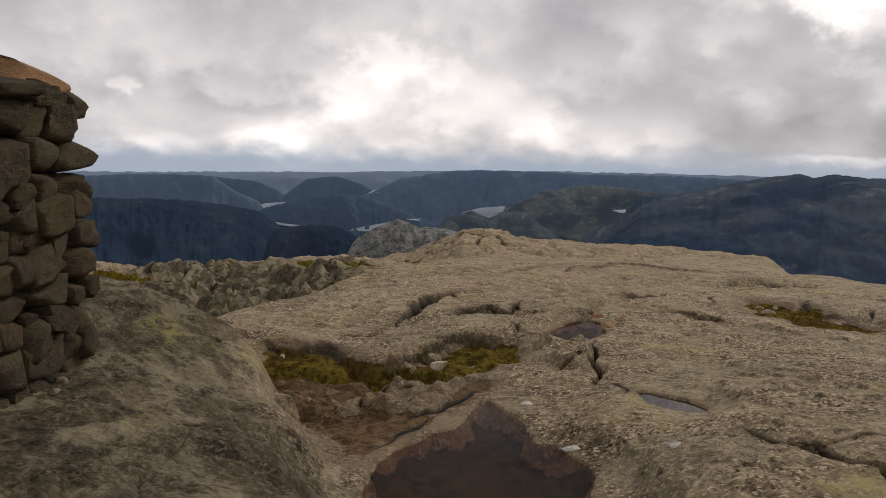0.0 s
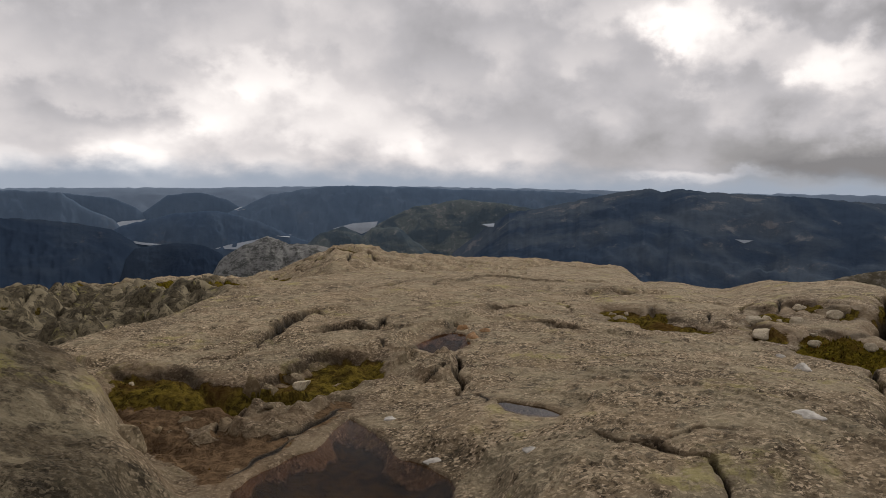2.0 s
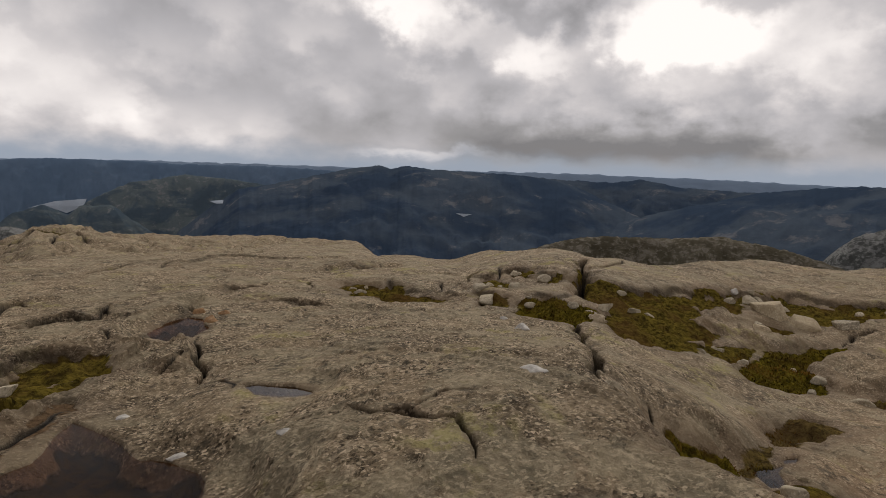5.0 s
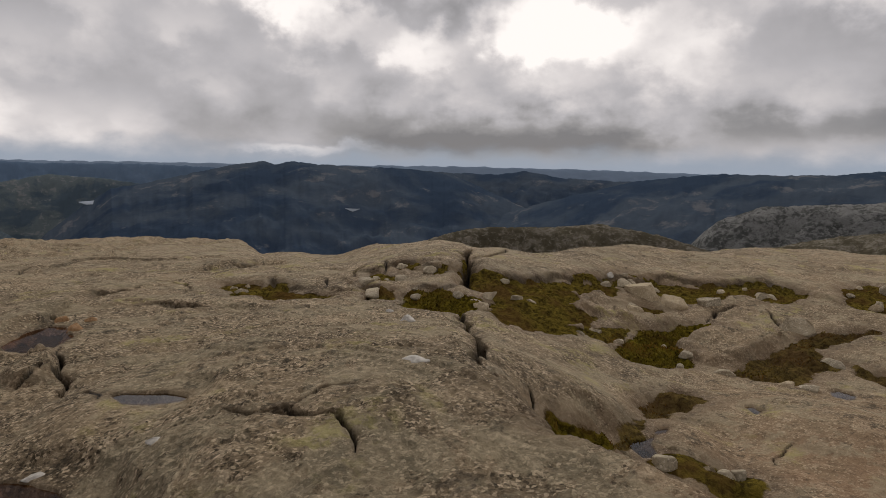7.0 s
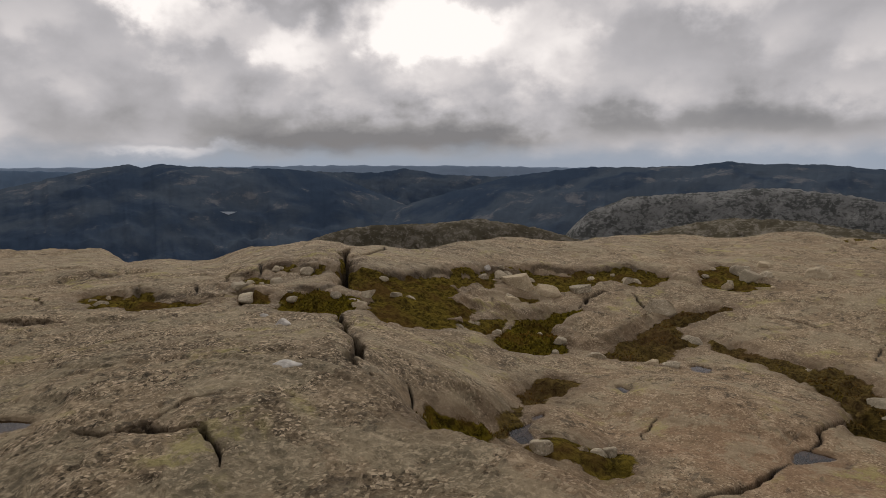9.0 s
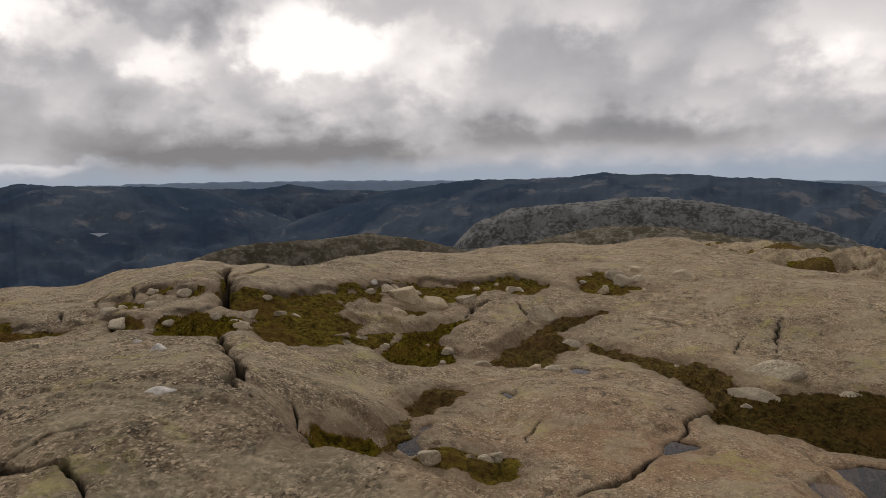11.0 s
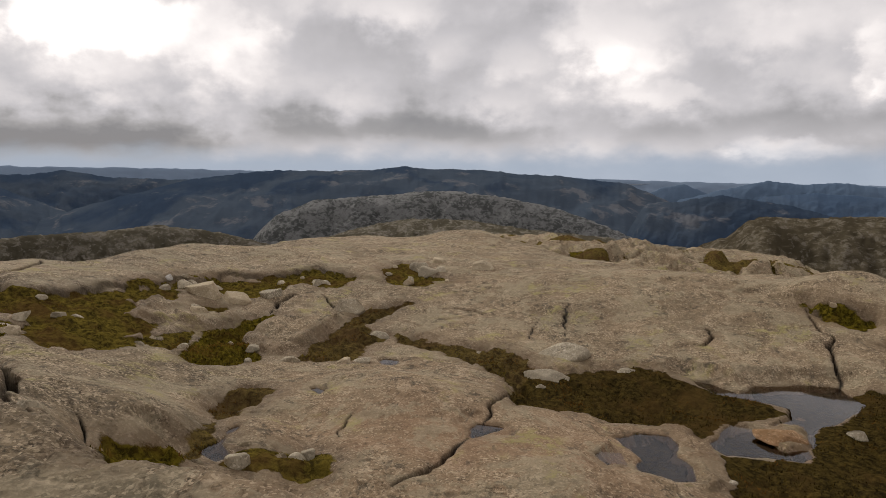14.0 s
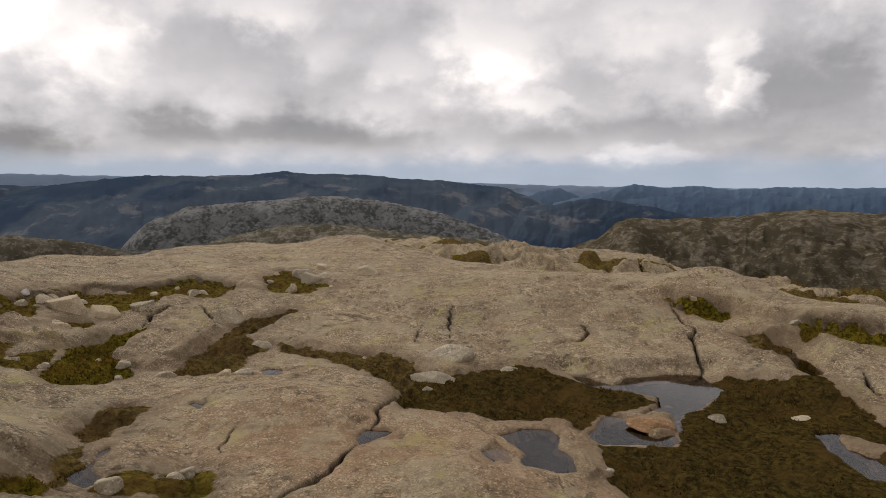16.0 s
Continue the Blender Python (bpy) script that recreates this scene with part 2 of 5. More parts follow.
    plant = w.mix(peat, plant, bog)
    c = w.mix(edge, c, plant)
    c = w.mix(wood, c, w.mix(drift, (0.030, 0.038, 0.040), (0.055, 0.060, 0.050)))
    height = w.mix(edge, w.xyz(relief, relief, relief), w.xyz(tuft, tuft, tuft))
    rough = w.math("SUBTRACT", 0.88, w.mul(damp, 0.35))
    finish(w, c, rough, height, 0.05, 1.0, w.mul(w.math("SUBTRACT", 1.0, edge), 0.07))
    return m


def make_stone_material(name, base, light, dark, mosscolor=None):
    m, w = surface_material(name)
    at = w.node("ShaderNodeTexCoord").outputs["Object"]
    pick = w.node("ShaderNodeObjectInfo").outputs["Random"]
    shift = w.node("ShaderNodeVectorMath", {0: at, 1: w.xyz(w.mul(pick, 37.0), w.mul(pick, 11.0), w.mul(pick, 23.0))}, operation="ADD").outputs[0]
    c, relief, stain, blot, grain = stone_color(w, shift, base, light, dark, None, 0.45)
    c = w.mix(w.mul(w.span(pick, 0.55, 1.0), 0.4), c, (base[0] * 1.12, base[1] * 0.98, base[2] * 0.80))
    c = w.mix(w.mul(w.span(pick, 0.4, 0.0), 0.5), c, tuple(0.6 * v for v in base))
    if mosscolor:
        c = w.mix(w.mul(w.span(stain, 0.5, 0.64), 0.5), c, mosscolor)
    finish(w, c, 0.9, relief, 0.025, 1.0, 0.06)
    return m


def make_plain_stone(name, color):
    m, w = surface_material(name)
    at = w.node("ShaderNodeTexCoord").outputs["Object"]
    n = w.noise(at, 18.0, 5.0, 0.65)
    c = w.mix(w.span(n, 0.35, 0.65), tuple(0.62 * v for v in color), color)
    finish(w, c, 0.75, n, 0.01)
    return m


def make_pool_water(name, tint, ior):
    """Still water over a dark bed: clear and brownish from above, a mirror at a flat angle."""
    m, w = surface_material(name)
    at = w.node("ShaderNodeTexCoord").outputs["Object"]
    wave = w.node("ShaderNodeBump", {"Height": w.noise(at, 5.0, 2.0, 0.5), "Strength": 0.12, "Distance": 0.004}).outputs[0]
    clear = w.node("ShaderNodeBsdfTransparent", {"Color": (*tint, 1.0)})
    shine = w.node("ShaderNodeBsdfGlossy", {"Color": (0.95, 0.95, 0.95, 1.0), "Roughness": 0.03, "Normal": wave})
    both = w.node("ShaderNodeMixShader", {0: w.node("ShaderNodeFresnel", {"IOR": ior, "Normal": wave}).outputs[0]})
    w.tree.links.new(clear.outputs[0], both.inputs[1])
    w.tree.links.new(shine.outputs[0], both.inputs[2])
    out = w.node("ShaderNodeOutputMaterial")
    w.tree.links.new(both.outputs[0], out.inputs[0])
    return m


def make_far_water(name, color):
    m, w = surface_material(name)
    at = w.node("ShaderNodeTexCoord").outputs["Object"]
    # pale base colour stands in for sky mirrored by ruffled water
    c = w.mix(w.span(w.noise(at, 0.01, 4.0, 0.6), 0.3, 0.7), tuple(0.8 * v for v in color), tuple(1.1 * v for v in color))
    finish(w, c, 0.75, spec=0.2)
    return m


def make_blades(name, low, high, tip):
    m, w = surface_material(name)
    pick = w.node("ShaderNodeNewGeometry").outputs["Random Per Island"]
    at = w.node("ShaderNodeTexCoord").outputs["Object"]
    c = w.mix(pick, low, high)
    c = w.mix(w.span(w.noise(at, 2.2, 3.0), 0.45, 0.66), c, tip)
    finish(w, c, 0.9, spec=0.02)
    return m


def make_hill_material(name, wood, heath, rock, bare, size, bump_m):
    """Slopes seen from afar: woods, heath and bare slabs in patches of the given size (metres). Far sets carry haze in
    their colours.
    """
    m, w = surface_material(name)
    at = w.node("ShaderNodeTexCoord").outputs["Object"]
    flat = w.node("ShaderNodeMapping", {"Vector": at, "Scale": (1 / size, 1 / size, 1.7 / size)}).outputs[0]
    a = w.noise(flat, 1.0, 6.0, 0.62, 2.0, 0.5)
    b = w.noise(flat, 3.7, 6.0, 0.68, 2.1, 0.4)
    f = w.noise(flat, 16.0, 5.0, 0.7)
    c = w.mix(w.span(a, 0.42, 0.58), wood, heath)
    c = w.mix(w.mul(w.span(w.add(b, w.mul(w.math("SUBTRACT", a, 0.5), 0.6)), 0.62 - 0.2 * bare, 0.74 - 0.2 * bare), 0.85), c, rock)
    c = w.mix(w.mul(w.span(f, 0.55, 0.35), 0.10 if size > 100 else 0.26), c, tuple(0.6 * v for v in wood))
    finish(w, c, 1.0, w.add(b, w.mul(f, 0.5)), bump_m, 1.0, 0.0)
    return m


summit_granite = make_ground_material()
cairn_stone = make_stone_material("cairn_stone", (0.086, 0.066, 0.043), (0.170, 0.138, 0.094), (0.020, 0.016, 0.011), (0.085, 0.078, 0.036))
pale_stone = make_stone_material("pale_stone", (0.42, 0.355, 0.250), (0.60, 0.53, 0.41), (0.15, 0.125, 0.085))
rusty_stone = make_stone_material("rusty_stone", (0.34, 0.20, 0.10), (0.45, 0.32, 0.20), (0.12, 0.07, 0.04))
white_quartz = make_plain_stone("white_quartz", (0.52, 0.48, 0.42))
grey_stone = make_stone_material("grey_stone", (0.200, 0.156, 0.098), (0.40, 0.330, 0.225), (0.040, 0.031, 0.020))
brown_water = make_pool_water("brown_water", (0.68, 0.52, 0.40), 1.12)
mud_water = make_pool_water("mud_water", (0.66, 0.47, 0.34), 1.065)
grey_water = make_pool_water("grey_water", (0.66, 0.54, 0.42), 1.33)
far_water = make_far_water("far_water", (0.36, 0.40, 0.45))
blade_green = make_blades("blade_green", (0.034, 0.026, 0.005), (0.165, 0.122, 0.018), (0.150, 0.080, 0.015))
blade_red = make_blades("blade_red", (0.050, 0.024, 0.006), (0.150, 0.078, 0.016), (0.165, 0.130, 0.022))
blade_bog = make_blades("blade_bog", (0.020, 0.014, 0.004), (0.074, 0.050, 0.010), (0.120, 0.058, 0.012))
# the blue of these six sets is distance haze put into the base colours
horizon_haze_land = make_hill_material("horizon_haze_land", (0.176, 0.228, 0.300), (0.184, 0.236, 0.306), (0.192, 0.243, 0.310), 0.0, 900, 1)
mountain_far_haze = make_hill_material("mountain_far_haze", (0.098, 0.142, 0.205), (0.108, 0.152, 0.214), (0.126, 0.162, 0.214), 0.1, 600, 2)
mountain_blue_haze = make_hill_material("mountain_blue_haze", (0.062, 0.094, 0.145), (0.072, 0.104, 0.152), (0.092, 0.116, 0.150), 0.05, 330, 3)
# darker blue set for the left mountain and the wooded knoll
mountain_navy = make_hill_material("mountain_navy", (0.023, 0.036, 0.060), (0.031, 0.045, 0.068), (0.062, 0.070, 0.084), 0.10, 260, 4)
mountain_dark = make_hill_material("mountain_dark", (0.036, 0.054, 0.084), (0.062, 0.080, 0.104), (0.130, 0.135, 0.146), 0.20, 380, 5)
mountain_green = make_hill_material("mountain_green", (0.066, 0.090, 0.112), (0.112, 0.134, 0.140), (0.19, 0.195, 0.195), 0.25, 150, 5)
rock_far = make_hill_material("rock_far", (0.112, 0.115, 0.108), (0.178, 0.178, 0.166), (0.295, 0.293, 0.280), 0.92, 10, 2.2)
heath_far = make_hill_material("heath_far", (0.108, 0.094, 0.064), (0.172, 0.150, 0.108), (0.285, 0.255, 0.205), 0.62, 4.0, 0.8)
heath_rock = make_hill_material("heath_rock", (0.098, 0.080, 0.050), (0.165, 0.136, 0.088), (0.290, 0.252, 0.192), 0.55, 3.5, 1.0)


# ---- lie of the land: plan functions, metres, camera near the origin ----
def ease(v, a, b):
    u = np.clip((v - a) / (b - a), 0.0, 1.0)
    return u * u * (3.0 - 2.0 * u)


def lattice(ix, iy, seed):
    h = (ix * 374761393 + iy * 668265263 + seed * 974634777) & 0xFFFFFFFF
    h = ((h ^ (h >> 13)) * 1274126177) & 0xFFFFFFFF
    h = ((h ^ (h >> 15)) * 2246822519) & 0xFFFFFFFF
    return ((h ^ (h >> 16)) & 0xFFFFFF) / 8388608.0 - 1.0


def soft_noise(x, y, seed=0):
    """Smooth value noise, -1 to 1, one bump to the unit."""
    fx, fy = np.floor(x), np.floor(y)
    u, v = x - fx, y - fy
    ix, iy = fx.astype(np.int64) + 100000, fy.astype(np.int64) + 100000
    u, v = u * u * u * (u * (u * 6 - 15) + 10), v * v * v * (v * (v * 6 - 15) + 10)
    a, b = lattice(ix, iy, seed), lattice(ix + 1, iy, seed)
    c, d = lattice(ix, iy + 1, seed), lattice(ix + 1, iy + 1, seed)
    return (a + (b - a) * u) * (1 - v) + (c + (d - c) * u) * v


def fractal(x, y, octaves=4, seed=0, gain=0.5):
    total, amp = 0.0, 1.0
    for k in range(octaves):
        total = total + amp * soft_noise(x, y, seed + 17 * k)
        x, y = 1.62 * x + 1.21 * y + 3.7, -1.21 * x + 1.62 * y + 9.1
        amp *= gain
    return total


def bump(x, y, az, r, wide, deep, turn=0.0):
    """1 at a place given by bearing and distance, falling to 0 over wide (across) and deep (along) metres."""
    a, b = math.radians(az), math.radians(az + turn)
    dx, dy = x - r * math.sin(a), y - r * math.cos(a)
    u, v = dx * math.cos(b) - dy * math.sin(b), dx * math.sin(b) + dy * math.cos(b)
    return np.exp(-((u / wide) ** 2 + (v / deep) ** 2))


def flank_of(x, y):
    """How far a place lies inside the hump that carries the cairn."""
    flank = np.interp(y, (0.0, 2.2, 2.9, 3.5, 4.1, 4.6, 5.1, 5.6, 6.2), (0.0, 0.0, -0.16, -0.46, -0.68, -0.85, -1.08, -1.5, -3.0))
    return flank - x + 0.10 * soft_noise(y * 1.6, x * 1.6, 4)


EDGE_AZ = (-60, -25, -17, -10, 0, 4, 27, 31, 36, 40, 46, 56, 66, 75, 82, 90, 100, 110, 130)
EDGE_R = (6, 6.6, 7.6, 8.8, 11.2, 14, 26, 20, 16, 14, 12.5, 14.5, 18, 21, 20, 16, 14.5, 13, 11)
EDGE_DROP = (2.9, 2.9, 2.8, 2.6, 1.6, 0.3, 0.6, 7, 14, 14, 14, 14, 12, 6, 2.6, 2.0, 2.0, 2.2, 2.2)
OUTER_R = (30, 30, 31, 33, 40, 42, 42, 40, 60, 60, 60, 60, 60, 55, 46, 38, 34, 30, 27)


CREST_AZ = (23, 27.4, 29.3, 31, 32.3, 34, 35.8, 37.1, 38.5, 41, 43.7, 45.5, 46.2, 48.6, 52, 54.5, 58, 61, 64.4, 67.7, 71, 74.2, 78.7, 80.8, 84, 90)
CREST_EL = (-6.0, -6.22, -7.05, -6.84, -6.74, -7.0, -7.05, -6.57, -6.28, -6.0, -5.94, -6.17, -6.4, -6.34, -6.35, -6.2, -6.0, -6.0, -5.88, -5.55, -5.5, -5.4, -5.3, -5.68, -6.1, -6.6)
SLAB_Y = (-1.0, 1.2, 1.6, 1.9, 2.3, 2.6, 2.85, 3.25, 5.0, 8.0)
SLAB_X = (2.5, 2.82, 2.92, 3.03, 3.08, 3.3, 3.5, 3.68, 5.2, 7.8)


def rise(x, y):
    """The summit slabs inside its rim."""
    r, az = np.hypot(x, y), np.degrees(np.arctan2(x, y))
    # slab underfoot ends in a rounded shoulder above the eastern hollow
    shoulder = x - np.interp(y, SLAB_Y, SLAB_X) - 0.05 * soft_noise(y * 1.7, x * 0.9, 3)
    low = ease(az, 45, 68) * (1 - ease(az, 150, 175)) * ease(shoulder, -0.3, 0.7)
    z = -0.85 * low * (1 - 0.55 * ease(r, 9, 17)) * ease(r, 1.2, 4.5)
    z = z - 0.081 * np.maximum(r - 12, 0) * ease(az, -6, 2) * (1 - ease(az, 28, 40))
    z = z - 0.022 * np.maximum(r - 14, 0) * (1 - ease(az, -8, 3))
    z = z + 0.44 * (1 - ease(shoulder, -0.35, 0.5)) * (0.2 + 0.8 * ease(az, 10, 30)) * bump(x, y, 42, 3.6, 1.9, 2.7, 10) + 0.10 * bump(x, y, 26, 5.5, 1.6, 2.4)
    z = z + 0.16 * (1 - ease(shoulder, -0.35, 0.5)) * ease(az, 50, 66) * bump(x, y, 66, 2.6, 1.6, 1.4)
    z = z + 0.06 * bump(x, y, 45, 12.5, 5.0, 2.2) + 0.22 * bump(x, y, 62, 16, 3.5, 2.6)
    # hump that carries the cairn
    into = flank_of(x, y)
    hump = ease(into, -0.16, 0.30) * (0.28 + 0.32 * ease(into, 0.0, 1.2) + 0.15 * ease(y, 3.5, 5.2)) * (1 - ease(y, 5.2, 7.2)) * ease(y, -0.6, 1.6)
    z = z + hump * (1 - ease(x, 0.3, 0.6))
    # slabs of the eastern hollow
    z = z + 0.30 * bump(x, y, 76, 7.2, 1.6, 1.0, 20) + 0.22 * bump(x, y, 72, 5.4, 1.0, 0.9) + 0.30 * bump(x, y, 96, 13.2, 3.8, 1.8)
    z = z + 0.20 * bump(x, y, 90, 5.2, 0.7, 1.3) + 0.38 * bump(x, y, 120, 12.0, 1.5, 1.6) + 0.42 * bump(x, y, 109.3, 13.4, 0.85, 0.9) + 0.16 * bump(x, y, 54, 6.0, 0.9, 0.7)
    return z - 0.25 * bump(x, y, 106, 7.8, 2.6, 2.2)


def lie(x, y):
    """The broad relief of the summit, without joints, pools and grain."""
    r, az = np.hypot(x, y), np.degrees(np.arctan2(x, y))
    z = rise(x, y)
    # rounded edge of the summit, the apron below it and the fall to the valley
    wob = 1 + 0.05 * soft_noise(az / 4.0, r * 0.0, 5)
    edge = np.interp(az, EDGE_AZ, EDGE_R) * wob
    drop = np.interp(az, EDGE_AZ, EDGE_DROP)
    rim = np.interp(az, EDGE_AZ, EDGE_R)
    brim = 1.635 + rim * np.tan(np.radians(np.interp(az, CREST_AZ, CREST_EL))) - rise(rim * np.sin(np.radians(az)), rim * np.cos(np.radians(az)))
    z = z + brim * ease(r, 0.6 * rim, rim) * ease(az, 24, 29) * (1 - ease(az, 82, 89))
    outer = np.interp(az, EDGE_AZ, OUTER_R) * wob
    z = z - drop * ease(r, edge, edge * 1.45 + 1.0)
    west = (1 - ease(az, -5, 2)) * ease(az, -70, -45)
    face = 23.5 + 0.9 * soft_noise(az / 2.2, r * 0, 6) + 0.5 * soft_noise(az / 0.7, r * 0, 7)
    z = z + west * (1.25 * ease(r, face, face + 2.6) - 1.25 * ease(r, 12, 17) + 0.25 * ease(r, 26, 31))
    z = z + 0.75 * bump(x, y, 5.3, 42, 3.2, 4.0) + 0.25 * bump(x, y, 13, 42, 4.0, 3.5) + 0.42 * bump(x, y, 24, 40, 4.5, 4.0)
    z = z + 0.62 * bump(x, y, 1.4, 42, 1.5, 4.0) - 0.95 * bump(x, y, -5, 39, 2.8, 7.0) - 0.75 * bump(x, y, -3.6, 42, 1.5, 4.0)
    east = ease(az, 78, 90)
    z = z + east * (0.45 * np.exp(-(((r - 31) / 5.0) ** 2)) - ease(r, 17, 28) * (0.35 + 0.75 * ease(az, 92, 122)))
    fall = np.maximum(r - outer - 3, 0)
    z = z - 1.1 * fall ** 2 / (fall + 18)
    return np.maximum(z, -760 + 0.0 * r)


# ---- cracks, pools and plant patches of the summit, in plan ----
CRACKS, POOLS, PATCHES, ISLANDS, LEDGES = [], [], [], [], []


def crack(width, depth, *points):
    far = float(np.hypot(*np.array(points).mean(0)))
    CRACKS.append((max(width, 0.0035 * far), depth, np.array(points)))


def ledge(height, reach, *points):
    LEDGES.append((height, reach, np.array(points)))


def pool(name, level, depth, *points):
    POOLS.append((name, level, depth, np.array(points)))


def island(height, *points):
    ISLANDS.append((height, np.array(points)))


def patch(name, sort, *points):
    PATCHES.append((name, sort, np.array(points)))


def to_line(x, y, points):
    """Distance to an open line."""
    best = np.full(x.shape, 1e9)
    for (ax, ay), (bx, by) in zip(points[:-1], points[1:]):
        dx, dy = bx - ax, by - ay
        u = np.clip(((x - ax) * dx + (y - ay) * dy) / (dx * dx + dy * dy + 1e-9), 0, 1)
        best = np.minimum(best, np.hypot(x - ax - u * dx, y - ay - u * dy))
    return best


def side_of(x, y, points):
    """Distance to an open line, above 0 on its left, and the distance to its nearer end."""
    best, side = np.full(x.shape, 1e9), np.zeros(x.shape)
    for (ax, ay), (bx, by) in zip(points[:-1], points[1:]):
        dx, dy = bx - ax, by - ay
        u = np.clip(((x - ax) * dx + (y - ay) * dy) / (dx * dx + dy * dy + 1e-9), 0, 1)
        d = np.hypot(x - ax - u * dx, y - ay - u * dy)
        side = np.where(d < best, np.sign(dx * (y - ay) - dy * (x - ax)), side)
        best = np.minimum(best, d)
    tip = np.minimum(np.hypot(x - points[0, 0], y - points[0, 1]), np.hypot(x - points[-1, 0], y - points[-1, 1]))
    return best * side, tip


def to_area(x, y, points):
    """Signed distance to a closed outline, below 0 inside."""
    d, inside = to_line(x, y, np.vstack([points, points[:1]])), np.zeros(x.shape, bool)
    for (ax, ay), (bx, by) in zip(points, np.roll(points, -1, axis=0)):
        cut = (ay > y) != (by > y)
        with np.errstate(divide="ignore", invalid="ignore"):
            inside ^= cut & (x < ax + (y - ay) * (bx - ax) / (by - ay))
    return np.where(inside, -d, d)


def near(x, y, points, reach):
    lo, hi = points.min(0) - reach, points.max(0) + reach
    return np.nonzero((x > lo[0]) & (x < hi[0]) & (y > lo[1]) & (y < hi[1]))[0]


crack(0.05, 0.14, (1.79, 6.66), (1.70, 6.31), (1.61, 5.85), (1.48, 5.30), (1.44, 4.96), (1.42, 4.64), (1.40, 4.41))  # from the mud pool across the slab
crack(0.045, 0.12, (1.77, 3.39), (1.82, 3.15), (1.86, 3.01), (1.93, 2.82), (1.99, 2.73), (1.96, 2.60), (1.90, 2.45), (1.84, 2.34))  # along the slab
crack(0.02, 0.05, (1.88, 3.04), (1.97, 3.04), (2.15, 3.05), (2.43, 3.03))  # its thin branch
crack(0.03, 0.06, (1.78, 3.27), (1.83, 3.15), (1.90, 3.08), (1.92, 2.89), (1.96, 2.76), (1.99, 2.60))  # lower step of the slab
crack(0.12, 0.35, (8.95, 8.63), (8.24, 7.95), (7.64, 7.37), (7.11, 6.87), (6.82, 6.54))  # main joint, far half
crack(0.09, 0.35, (5.77, 5.62), (5.38, 5.16), (4.82, 4.53), (4.12, 3.80), (3.70, 3.38), (3.29, 2.98), (3.15, 2.76))  # main joint, near half
crack(0.06, 0.14, (8.28, 7.93), (8.73, 8.01), (9.30, 8.25), (9.90, 8.51))  # side joint
crack(0.025, 0.06, (4.35, 3.56), (4.26, 3.41), (4.07, 3.19), (3.70, 2.84))  # shoulder joint
crack(0.05, 0.14, (8.01, 0.75), (7.24, 0.78), (6.79, 0.85), (6.52, 0.91), (6.33, 0.93))  # between the pink slabs, upper
crack(0.045, 0.12, (6.04, 0.95), (5.75, 1.01), (5.53, 1.05), (5.28, 1.11), (5.07, 1.22), (4.90, 1.30))  # between the pink slabs, lower
crack(0.02, 0.03, (10.34, 0.72), (10.77, 0.72), (11.10, 0.67))  # low wall, upright
crack(0.03, 0.03, (10.46, 0.20), (11.03, 0.21), (11.75, 0.16))  # low wall, second
crack(0.035, 0.1, (11.81, -3.44), (11.19, -3.46), (10.78, -3.51), (10.34, -3.40), (9.83, -3.28), (9.14, -3.12))  # long eastern joint
crack(0.06, 0.1, (11.06, -1.69), (10.97, -1.90), (10.71, -1.94), (10.37, -1.67), (10.33, -1.37))  # eastern notch
crack(0.07, 0.1, (11.55, 2.11), (11.46, 1.82), (11.35, 1.52))  # slot
crack(0.05, 0.1, (8.88, -5.02), (8.61, -4.88), (8.31, -4.81), (8.13, -4.78))  # far eastern joint
crack(0.06, 0.08, (8.03, 1.40), (7.98, 1.24), (7.81, 1.08))  # nick in the pink slab
crack(0.02, 0.05, (6.38, 2.05), (6.11, 2.11), (5.72, 2.08))  # faint joint of the pink slab
crack(0.1, 0.13, (-0.17, 7.13), (-0.05, 7.57), (0.05, 8.09), (0.19, 8.62), (0.37, 9.03), (0.50, 9.18), (0.64, 8.87))  # overhang, front
crack(0.1, 0.12, (0.43, 7.84), (0.61, 7.99), (0.88, 8.12), (1.10, 7.94), (1.24, 8.16), (1.35, 8.60))  # overhang, back
crack(0.05, 0.1, (-0.66, 6.58), (-0.54, 6.57), (-0.38, 6.58), (-0.24, 6.69))  # foot of the upper slab
crack(0.04, 0.1, (1.11, 7.24), (1.00, 6.49))  # short upright
crack(0.09, 0.14, (2.72, 8.95), (3.02, 9.18), (3.26, 9.29), (3.35, 9.17))  # slot in the upper slab
crack(0.08, 0.12, (3.05, 8.16), (3.19, 8.02), (3.29, 7.68), (3.54, 7.51), (3.64, 7.42))  # thin joint of the upper slab
crack(0.03, 0.06, (3.95, 9.98), (4.03, 9.57), (4.17, 9.40), (3.96, 8.89), (3.67, 8.36))  # branch of it
crack(0.03, 0.06, (4.18, 9.40), (4.35, 9.29))  # second branch
crack(0.08, 0.14, (5.22, 10.24), (5.32, 10.04), (5.65, 10.25))  # step below the ridge
crack(0.03, 0.05, (1.43, 8.20), (1.56, 8.14), (1.64, 7.94))  # hair joint of the upper slab
crack(0.08, 0.16, (0.55, 5.00), (0.44, 4.85), (0.29, 4.67), (0.11, 4.45), (-0.06, 4.41))  # under the soil block
crack(0.06, 0.12, (0.16, 4.40), (0.03, 4.22), (-0.09, 4.04), (-0.23, 3.83))  # from pool to mud
crack(0.06, 0.12, (-0.31, 4.69), (-0.29, 4.92), (-0.16, 5.16), (0.01, 5.18))  # above the soil block
crack(0.05, 0.1, (1.22, 5.55), (1.38, 5.62), (1.58, 5.94))  # block edge
